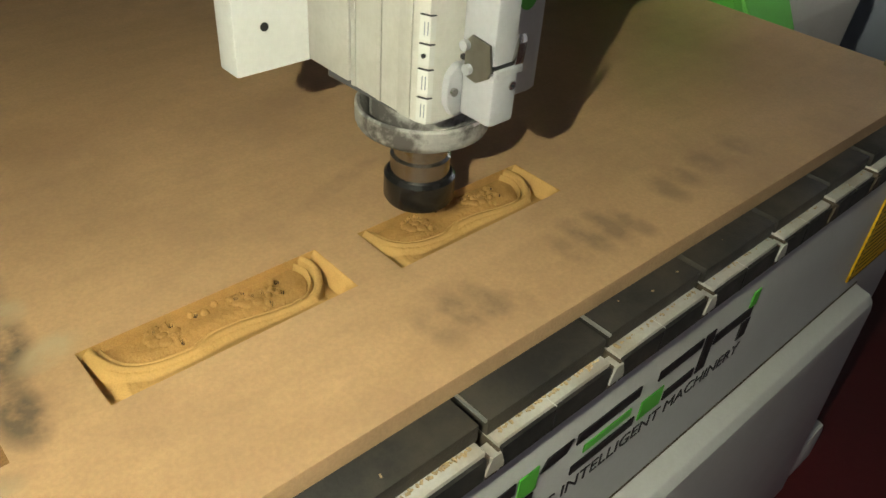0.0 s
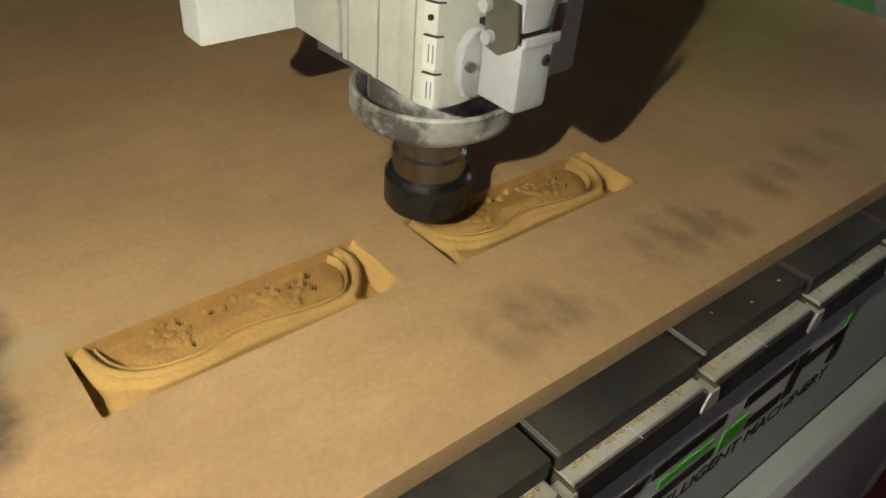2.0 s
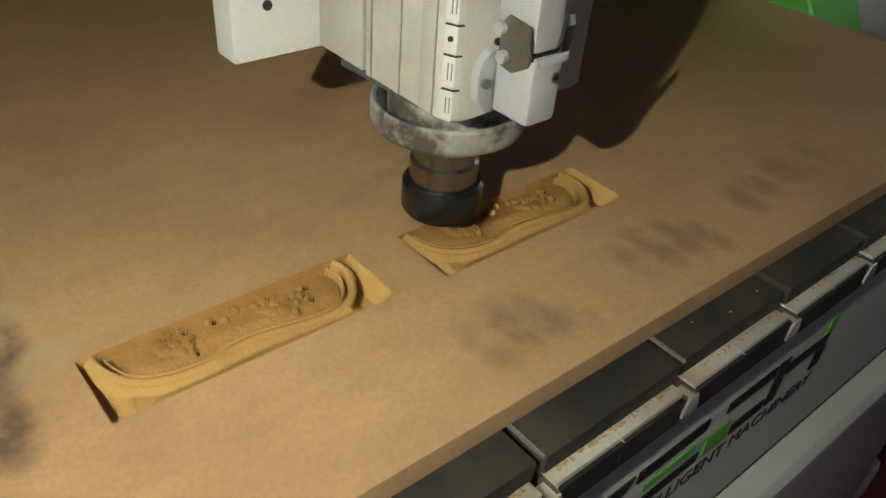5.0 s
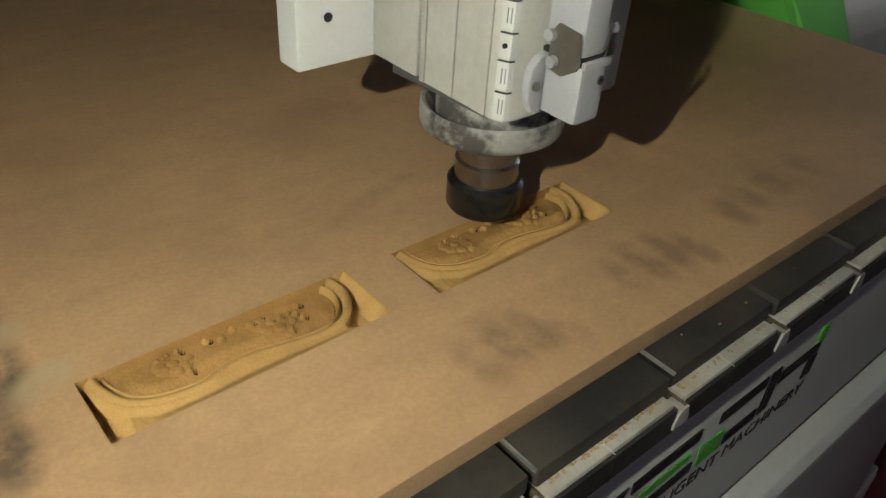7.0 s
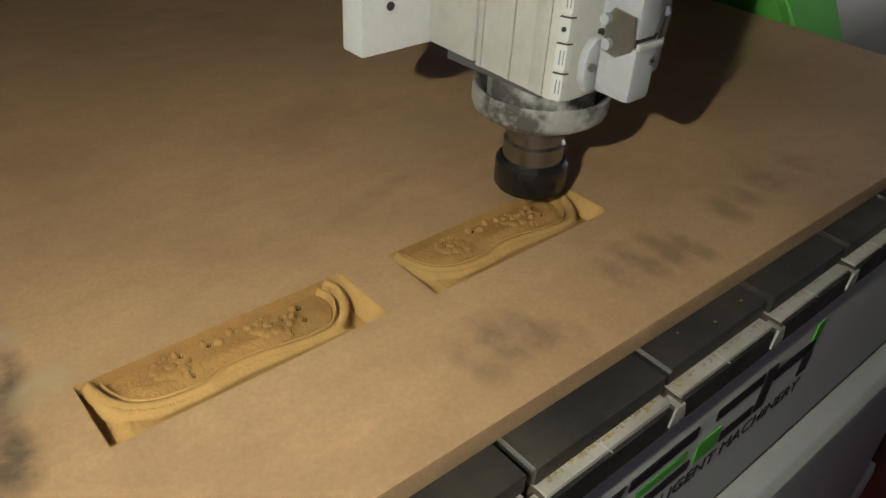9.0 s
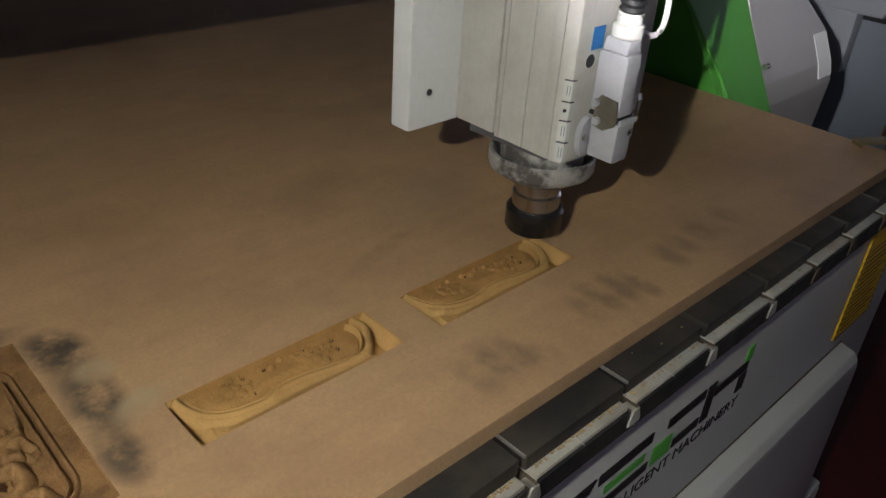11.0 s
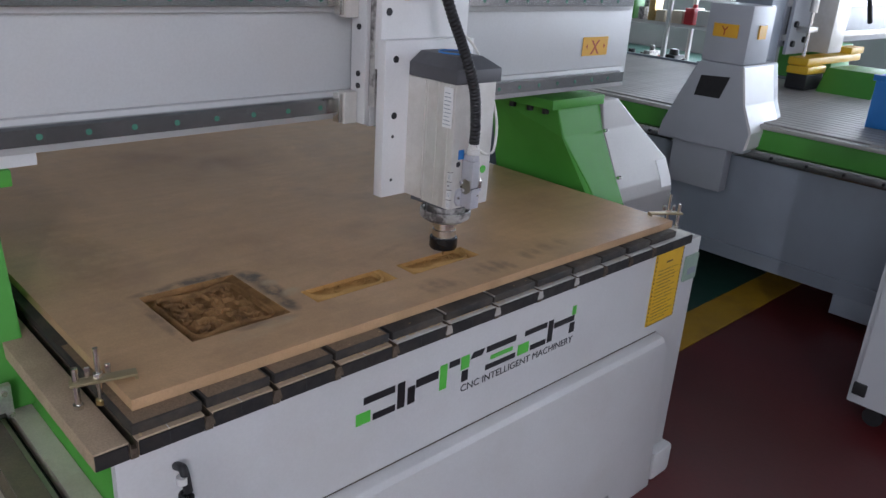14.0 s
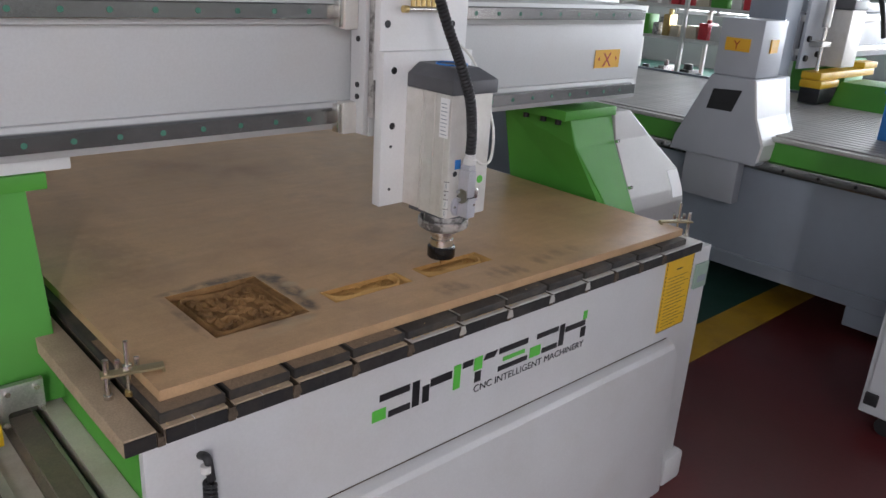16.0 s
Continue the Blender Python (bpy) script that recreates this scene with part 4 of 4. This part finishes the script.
# plug on the front of the body: base with an ear, hood, latch lever with knobs, gland and hose
part("plug", B(X(-0.0305), X(-0.0085), 0.1145, 0.146, 1.0035, 1.060, 0.0035), "connector", car, "grey die-cast plug housing")
part("plug_shoulder", prism([(X(-0.0305), 1.0605), (X(-0.0085), 1.0605), (X(-0.0110), 1.072), (X(-0.0275), 1.072)], "y", 0.117, 0.143, 0.002), "connector", car)
part("plug_foot", prism([(X(-0.0475), 0.984), (X(-0.0470), 0.971), (X(-0.042), 0.962), (X(-0.0330), 0.960), (X(-0.0330), 1.000), (X(-0.039), 0.999), (X(-0.0455), 0.993)], "y", 0.139, 0.146, 0.002), "connector", car)
part("plug_base", B(X(-0.0325), X(-0.0080), 0.1110, 0.146, 0.9605, 1.0000, 0.004), "connector", car)
part("seal", B(X(-0.0310), X(-0.0090), 0.1130, 0.146, 1.0002, 1.0033), "black", car)
part("latch", B(X(-0.0325), X(-0.0065), 0.1090, 0.1125, 0.9985, 1.0035, 0.001), "connector", car, "bent steel latch")
part("latch_bow", prism([(0.1090, 1.0045), (0.1075, 1.020), (0.1090, 1.026), (0.1105, 1.020), (0.1130, 1.0045)], "x", X(-0.0150), X(-0.0068), 0.0006), "steel", car)
part("latch_arm", prism([(0.1380, 0.992), (0.1260, 0.990), (0.1150, 0.997), (0.1130, 1.003), (0.1160, 1.020), (0.1330, 1.022), (0.1380, 1.016)], "x", X(-0.0345), X(-0.0328)), "latch_steel", car)
bolts(car, "latch_knob", [(X(-0.0385), 0.133, 0.998), (X(-0.0385), 0.137, 1.014)], 0.0038, 0.0040, "x", "connector")
bolts(car, "screw", [(X(-0.0140), 0.1100, 0.989)], 0.0032, 0.0012, "y", "steel")
bolts(car, "screw_slot", [(X(-0.0140), 0.1095, 0.989)], 0.0012, 0.0006, "y", "black")
bolts(car, "foot_screw", [(X(-0.0425), 0.1365, 0.981)], 0.0030, 0.0025, "y", "steel")
part("gland", lathe((X(-0.017), 0.129, 0), [(0.012, 1.0722), (0.014, 1.074), (0.014, 1.083), (0.0115, 1.085), (0.0115, 1.093), (0.009, 1.096)], 12), "sticker", car)
part("hose", tube([(X(-0.017), 0.129, 1.092), (X(-0.021), 0.125, 1.14), (X(-0.040), 0.118, 1.21), (X(-0.066), 0.126, 1.28), (X(-0.096), 0.148, 1.37), (X(-0.124), 0.18, 1.50)], 0.0115, 14, 0.15), "black", car, "black corrugated hose")
part("cable", tube([(X(-0.004), 0.141, 1.086), (X(0.026), 0.132, 1.066), (X(0.056), 0.138, 1.080), (X(0.072), 0.160, 1.15), (X(0.069), 0.22, 1.26), (X(0.056), 0.28, 1.31), (X(0.036), 0.305, 1.36), (X(0.02), 0.308, 1.40)], 0.003, 8), "cable_white", car, "thin white cable")
# brass manifold on the upper plate
part("manifold", C((X(-0.062), 0.297, 1.366), 0.006, 0.105, "x", 14), "steel", car)
part("manifold_plug", C((X(-0.073), 0.297, 1.366), 0.0075, 0.012, "x", 12), "brass", car)
bolts(car, "fitting", [(X(-0.047 + 0.014 * k), 0.297, 1.3722) for k in range(6)], 0.005, 0.030, "z", "brass")

# ---------------------------------------------------------------- clamps on the sheet


def clamp(x, y, turn, label):
    """A slotted bar held by a stud with a wing nut, and a heel bolt at its end; built with its nose along +x."""
    c = thing("clamp", (0, 0, 0), label, "clamp", "clamps on the sheet")
    part("strap", B(-0.040, 0.054, -0.010, 0.010, 0.0405, 0.0450, 0.0012), "strap", c)
    part("nose", B(0.050, 0.054, -0.010, 0.010, 0.0362, 0.0404), "strap", c)
    part("stud", C((0, 0, 0.0), 0.0038, 0.095, "z", 12), "steel", c)
    part("nut", C((0, 0, 0.0465), 0.008, 0.007, "z", 6), "steel", c)
    for s in (-1, 1):
        part("wing", B(s * 0.014 - 0.004, s * 0.014 + 0.004, -0.002, 0.002, 0.050, 0.066, 0.001), "steel", c)
    part("slot_nut", C((0, 0, 0.0005), 0.008, 0.008, "z", 6), "brass", c)
    part("heel_bolt", C((-0.031, 0, 0.0), 0.0048, 0.068, "z", 12), "steel", c)
    part("heel_nut", C((-0.031, 0, 0.0002), 0.0080, 0.007, "z", 6), "steel", c)
    c.matrix_world = pose(x, y, ZT, 0, 0, turn)
    return c


clamp(0.138, 0.118, -14, "gold-coloured clamp strap on a stud beside the sheet")
clamp(1.628, 0.066, 148, "gold-coloured clamp strap on a stud beside the sheet")

# coiled lead that hangs on the front panel
coil_pts = []
for k in range(300):
    a, z = k * 0.75, 0.690 - 0.00105 * k
    coil_pts.append((0.200 + 0.0085 * math.cos(a) + 0.02 * step(0.69, 0.38, z), -0.018 + 0.0085 * math.sin(a), z))
coil = thing("coiled_cable", (0.2, 0.0, 0.38), "black coiled cable on a plug in the front panel", "cable")
part("coil", tube(coil_pts, 0.0034, 6), "black", coil)
part("plug", tube([(0.200, 0.010, 0.722), (0.200, -0.012, 0.730), (0.202, -0.016, 0.712), (0.204, -0.016, 0.690)], 0.007, 10), "black", coil)
part("collar", C((0.196, -0.016, 0.708), 0.0085, 0.012, "z", 12), "sticker", coil)

# wood chips on the ledge, the plates and in the slots
chips = bmesh.new()
crng = random.Random(11)
for k in range(520):
    at_slot = crng.random() < 0.3
    cx = SLOTS[crng.randrange(0, 12)] + crng.uniform(-0.004, 0.004) if at_slot else min(1.62, max(0.15, crng.gauss(0.72, 0.28)))
    near_slot = min(abs(cx - v) for v in SLOTS) < 0.011
    if near_slot:
        cy, cz = crng.uniform(0.0, 0.05), 0.7795
    elif crng.random() < 0.95:
        cy, cz = 0.0094 - abs(crng.gauss(0, 0.0016)), ZT + 0.0002
    else:
        cy, cz = crng.uniform(0.0145, 0.034), ZT + 0.0168
    size = crng.uniform(0.0005, 0.0015) * (1.6 if cx < 0.9 else 1.0)
    r = bmesh.ops.create_cube(chips, size=1)
    bmesh.ops.transform(chips, verts=r["verts"], matrix=Matrix.Translation((cx, cy, cz + size * 0.3)) @ Euler((crng.uniform(-0.4, 0.4), crng.uniform(-0.4, 0.4), crng.uniform(0, 6))).to_matrix().to_4x4() @ Matrix.Diagonal((size * 1.8, size, size * 0.5, 1)))
single("wood_chips", chips, "dust", (0.8, 0.02, ZT), "pale wood chips scattered along the table edge", "wood chips", kind="stuff", smooth=False)

# ---------------------------------------------------------------- the second router, across the aisle
second = thing("router_table", (4.2, 1.2, 0), "grey and green router table with a slatted bed across the aisle", "machine table")
part("side_panel", B(3.30, 3.34, -1.2, 3.2, 0.138, 0.690, 0.004), "mid_grey", second, "grey painted steel side panel")
part("end_skirt", B(3.302, 3.338, -1.2, 0.115, 0.045, 0.1375, 0.004), "mid_grey", second)
part("front_panel", B(3.341, 5.0, -1.2, -1.16, 0.172, 0.690, 0.004), "mid_grey", second)
part("inner_base", B(3.85, 4.95, -1.1, 3.1, 0.0, 0.68), "mid_grey", second)
part("skirt", B(3.285, 3.2995, -1.15, 3.1, 0.200, 0.215, 0.003), "mid_grey", second)
part("rail_strip", B(3.255, 3.2985, -1.2, 3.2, 0.655, 0.700, 0.003), "rail", second, "dark steel rail with bolts")
bolts(second, "bolt", [(3.249, -1.1 + 0.16 * k, 0.678) for k in range(26)], 0.007, 0.006, "x", "black")
part("edge_band", B(3.28, 3.40, -1.25, 3.25, 0.7015, 0.795, 0.004), "green", second, "green painted edge band")
part("bed_rim", B(3.262, 3.30, -1.25, 3.25, 0.796, 0.815, 0.003), "alu", second)
first_slat = None
for k in range(26):
    if first_slat is None:
        first_slat = part("slat", B(3.304, 3.360, -1.24, 3.24, 0.796, 0.822, 0.003), "bed_slat", second)
    else:
        share(first_slat, second, (0.062 * k, 0, 0))
part("bed_rim", B(4.92, 4.96, -1.25, 3.25, 0.796, 0.835, 0.003), "mid_grey", second)
part("leg_block", B(3.36, 3.48, -0.75, -0.63, 0.0, 0.30, 0.004), "mid_grey", second)
part("leg_block", B(3.36, 3.48, 2.6, 2.72, 0.0, 0.30, 0.004), "mid_grey", second)
part("floor_plate", B(3.341, 3.849, -1.15, 3.1, 0.3005, 0.320), "mid_grey", second)

g2 = thing("gantry", (3.6, 0.9, 0.5), "grey router gantry with a flared leg cover", "machine gantry")
part("flared_cover", prism([(0.600, 0.685), (1.045, 0.685), (1.030, 0.76), (0.930, 0.985), (0.888, 1.068), (0.674, 1.068), (0.640, 0.90), (0.588, 0.78)], "x", 3.17, 3.52, 0.008), "grey_bg", g2, "grey flared leg cover", smooth=False)
part("top_box", B(3.18, 3.40, 0.680, 0.888, 1.069, 1.322, 0.006), "grey_bg", g2)
part("skirt_box", B(3.19, 3.254, 0.685, 0.965, 0.480, 0.684, 0.006), "grey_bg", g2)
part("vent", prism([(0.758, 0.911), (0.884, 0.909), (0.864, 1.003), (0.724, 1.012)], "x", 3.165, 3.1695), "black", g2)
# the cover's -y side, made bright white
part("white_flap", prism([(0.597, 0.700), (0.5865, 0.78), (0.6385, 0.90), (0.6725, 1.060), (0.664, 1.062), (0.628, 0.90), (0.574, 0.785), (0.583, 0.712)], "x", 3.165, 3.45, 0.001), "bright_white", g2, "bright white side face of the leg cover", smooth=False)
part("label_plate", B(3.174, 3.1795, 0.732, 0.850, 1.180, 1.237), "orange", g2, "orange axis label")
writing("letter", "Y", 0.056, pose(3.1735, 0.812, 1.188, 90, 0, -90), g2, "red_ink")
part("label_plate", B(3.26, 3.33, 0.6735, 0.6795, 1.18, 1.24), "orange", g2)
part("column", B(4.22, 4.40, 1.0795, 1.30, 0.84, 1.75, 0.006), "mid_grey", g2, "grey steel column")
part("link", prism([(3.4005, 0.75), (3.4005, 0.85), (4.2195, 1.25), (4.2195, 1.13)], "z", 1.10, 1.29), "mid_grey", g2)
part("beam", B(4.405, 6.4, 1.0795, 1.30, 1.06, 1.335, 0.005), "grey_bg", g2)
for z in (1.095, 1.285):
    part("linear_rail", B(4.42, 6.3, 1.052, 1.0795, z, z + 0.035, 0.003), "alu", g2)
for z in (1.07, 1.25):
    part("end_block", B(3.42, 3.50, 0.735, 0.7995, z, z + 0.07, 0.004), "rail", g2)
part("cable_tray", B(4.42, 6.3, 1.14, 1.28, 1.338, 1.40, 0.004), "grey_bg", g2)
part("far_leg", B(5.05, 5.35, 1.00, 1.35, 0.55, 1.0595, 0.008), "green", g2)

sp2 = thing("spindle_carriage", (4.695, 1.0300, 0.83), "grey router carriage with spindle, pneumatic rod and yellow dust shoe", "router spindle")
part("carriage_plate", B(4.420, 4.920, 1.0360, 1.0560, 1.02, 1.62, 0.004), "grey_bg", sp2)
part("bearing_pack", B(4.457, 4.883, 1.0565, 1.0815, 1.07, 1.33), "rail", sp2)
part("body", B(4.707, 4.907, 0.9100, 1.0355, 1.03, 1.36, 0.008), "alu_body", sp2)
part("cap", B(4.701, 4.914, 0.9050, 1.0355, 1.361, 1.42, 0.01), "cap", sp2)
part("rod", C((4.557, 0.9850, 0.90), 0.011, 0.62, "z", 14), "steel", sp2)
part("cylinder", C((4.557, 0.9850, 1.26), 0.022, 0.30, "z", 16), "alu", sp2)
part("rod_clamp", B(4.495, 4.620, 0.9600, 1.0350, 1.15, 1.18, 0.003), "alu", sp2)
bolts(sp2, "knob", [(4.620, 1.0200, 1.10), (4.470, 1.0200, 1.08), (4.470, 1.0200, 1.19)], 0.018, 0.016, "y", "black")
shoe = part("dust_shoe", B(4.470, 5.282, 0.9150, 1.0350, 0.965, 1.010, 0.01), "yellow", sp2, "yellow dust shoe arm")
part("hood", B(4.457, 4.720, 0.9000, 1.0300, 0.918, 0.9645, 0.012), "yellow", shoe)
part("brush", B(4.470, 4.707, 0.9050, 1.0250, 0.830, 0.9175, 0.006), "black", shoe)
part("riser", B(5.082, 5.295, 0.9100, 1.0355, 1.0105, 1.05, 0.006), "yellow", shoe)
part("hose", tube([(4.808, 0.9700, 1.42), (4.857, 0.9500, 1.50), (5.007, 0.9300, 1.52), (5.195, 0.9300, 1.38), (5.332, 0.9300, 1.20)], 0.016, 10, 0.1), "black", sp2)
block = single("wedge_block", prism([(4.58, 0.8225), (5.20, 0.8225), (5.05, 0.955), (4.70, 0.955)], "y", 0.575, 0.885, 0.006), "green", (4.9, 0.73, 0.8225), "green painted steel block on the slatted bed", "machine part")
# crate on the second bed
crate = thing("crate", (3.86, 0.07, 0.8225), "blue plastic crate on the slatted bed", "crate")
part("crate_wall", B(3.6800, 3.6950, -0.1500, 0.2850, 0.8225, 1.06, 0.004), "blue", crate)
part("crate_wall", B(4.0250, 4.0400, -0.1500, 0.2850, 0.8225, 1.06, 0.004), "blue", crate)
part("crate_wall", B(3.6960, 4.0240, 0.2700, 0.2850, 0.8225, 1.06, 0.004), "blue", crate)
part("crate_wall", B(3.6960, 4.0240, -0.1500, -0.1350, 0.8225, 1.06, 0.004), "blue", crate)
part("crate_bottom", B(3.6960, 4.0240, -0.1340, 0.2690, 0.8225, 0.832), "blue", crate)
part("crate_rim", B(3.6680, 3.6795, -0.1600, 0.2950, 1.035, 1.062, 0.003), "blue", crate)

# ---------------------------------------------------------------- control cabinet
cab = thing("control_cabinet", (2.8, -0.6, 0), "pale grey steel control cabinet on castors", "cabinet")
part("body", B(2.515, 3.10, -0.95, -0.252, 0.075, 1.45, 0.006), "cabinet", cab)
part("door", B(2.500, 2.5145, -0.94, -0.272, 0.085, 1.43, 0.004), "cabinet", cab, "pale grey cabinet door")
for z in (0.12, 1.25):
    part("hinge", B(2.488, 2.4995, -0.312, -0.268, z, z + 0.045, 0.003), "black", cab)
for x in (2.56, 3.05):
    for y in (-0.90, -0.34):
        part("castor", C((x - 0.015, y, 0.0345), 0.034, 0.03, "x", 20), "black", cab)
        part("castor_fork", B(x - 0.02, x + 0.02, y - 0.025, y + 0.025, 0.0695, 0.0748), "steel", cab)

# ---------------------------------------------------------------- shelf with stock against the far side
rack = thing("storage_shelf", (6.6, 3.1, 0), "white steel storage shelf crowded with parts", "shelf")
for y in (2.30, 3.02, 3.75):
    for x in (6.42, 6.86):
        part("post", B(x, x + 0.035, y, y + 0.035, 0, 1.75, 0.002), "sticker", rack)
for z in (0.12, 0.46, 0.93, 1.22, 1.55):
    part("shelf_board", B(6.4565, 6.8595, 2.336, 3.749, z, z + 0.03, 0.002), "sticker", rack)
part("brace", B(6.410, 6.4195, 2.35, 2.37, 0.3, 1.0, 0.0, pose(0, 0, 0, 22, 0, 0)), "sticker", rack)
rng = random.Random(4)
kinds = [("storage_box", "cream", "cream plastic storage box on the shelf", "box"), ("storage_box", "sticker", "white carton on the shelf", "box"), ("machine_part", "dusty_steel", "dull steel machine part on the shelf", "machine part"),
         ("storage_box", "green", "green plastic storage box on the shelf", "box"), ("canister", "red", "red plastic canister on the shelf", "canister"), ("machine_part", "brass", "gold-coloured machine part on the shelf", "machine part"), ("machine_part", "black", "black machine part on the shelf", "machine part")]
for z in (0.491, 0.961, 1.251):
    y = 2.36
    while y < 3.62:
        nm, mt, lab, cat = kinds[rng.randrange(len(kinds))] if y > 2.52 else kinds[4]
        w, h, d = rng.uniform(0.06, 0.16), rng.uniform(0.08, 0.2), rng.uniform(0.1, 0.2)
        bm = B(6.48, 6.48 + d, y, y + w, z, z + h, 0.008)
        if nm == "canister":
            cyl(bm, (6.48 + d / 2, y + w / 2, z + h), 0.025, 0.02, 0.03, "z", 12)
        elif nm == "machine_part":
            cyl(bm, (6.48 + d / 2, y + w / 2, z + h), w * 0.35, w * 0.3, 0.05, "z", 14)
        single(nm, bm, mt, (6.48 + d / 2, y + w / 2, z), lab, cat, "stock on the shelf")
        y += w + rng.uniform(0.015, 0.06)

# ---------------------------------------------------------------- hand lamp near the camera, out of view
lamp = thing("hand_lamp", (0.0, 0.0, 0.0), "black hand lamp with a warm round lens", "lamp")
part("housing", lathe((0, 0, 0), [(0.018, -0.010), (0.030, -0.010), (0.032, 0.05), (0.018, 0.07), (0.018, 0.16)], 24), "black", lamp)
part("hood", lathe((0, 0, 0), [(0.0310, -0.0105), (0.0310, -0.024), (0.0335, -0.024), (0.0335, -0.0105)], 24, False), "black", lamp)
part("lens", C((0, 0, -0.0118), 0.0050, 0.0015, "z", 24), "lamp_glow", lamp)
# beside it a narrow tube with a second, brighter lens: the spot of the lamp
part("spot_lens", C((0.014, 0, -0.0118), 0.0035, 0.0015, "z", 24), "spot_glow", lamp)
part("spot_tube", lathe((0.014, 0, 0), [(0.0056, -0.0105), (0.0056, -0.057), (0.0068, -0.057), (0.0068, -0.0105)], 24, False), "black", lamp)


def motions():
    # the carriage: seconds and its place along the beam
    run = [(0, 0.863), (0.5, 0.855), (1, 0.843), (1.5, 0.830), (2, 0.816), (2.5, 0.808), (3, 0.8005), (3.5, 0.811), (4, 0.820), (6.5, 0.875), (7, 0.890), (7.5, 0.902),
           (8, 0.919), (10.5, 0.981), (11, 0.988), (11.5, 0.9915), (12, 0.983), (12.5, 0.971), (13, 0.950), (13.5, 0.9405), (14, 0.933), (14.5, 0.923), (15, 0.908), (15.5, 0.894), (16, 0.882)]
    walk(car, [(t, pose(x, YA, 0.80)) for t, x in run])
    # the lamp, held beside the camera: seconds, its place and what it shines on; it is carried off once the view opens
    held = [(0, (0.226, -0.205, 1.335), (2.0, 0.45, 0.98)), (0.5, (0.262, -0.158, 1.262), (2.0, 0.45, 0.98)), (1, (0.272, -0.140, 1.232), (2.0, 0.45, 0.98)), (1.5, (0.277, -0.118, 1.262), (2.0, 0.45, 0.98)),
            (4, (0.270, -0.130, 1.275), (2.0, 0.45, 0.98)), (8, (0.270, -0.142, 1.293), (2.0, 0.45, 0.98)), (10.4, (0.236, -0.160, 1.312), (2.0, 0.45, 0.98)), (11, (0.140, -0.215, 1.375), (2.0, 0.44, 0.96)),
            (11.5, (0.000, -0.345, 1.455), (2.1, 0.30, 0.94)), (12, (-0.06, -0.52, 1.48), (2.0, 0.44, 0.96)), (12.2, (-0.20, -0.70, 1.5), (0.60, 0.20, 0.83)), (12.3, (-0.40, -0.95, 1.45), (-1.0, -0.65, 0.55)), (12.4, (-0.70, -1.2, 1.4), (-1.3, -2.1, 0.8)),
            (13.0, (-1.4, -2.0, 1.1), (-1.9, -2.8, 0.2)), (16, (-1.4, -2.0, 1.0), (-1.9, -2.8, 0.2))]
    walk(lamp, [(t, look(eye, target)) for t, eye, target in held])


motions()
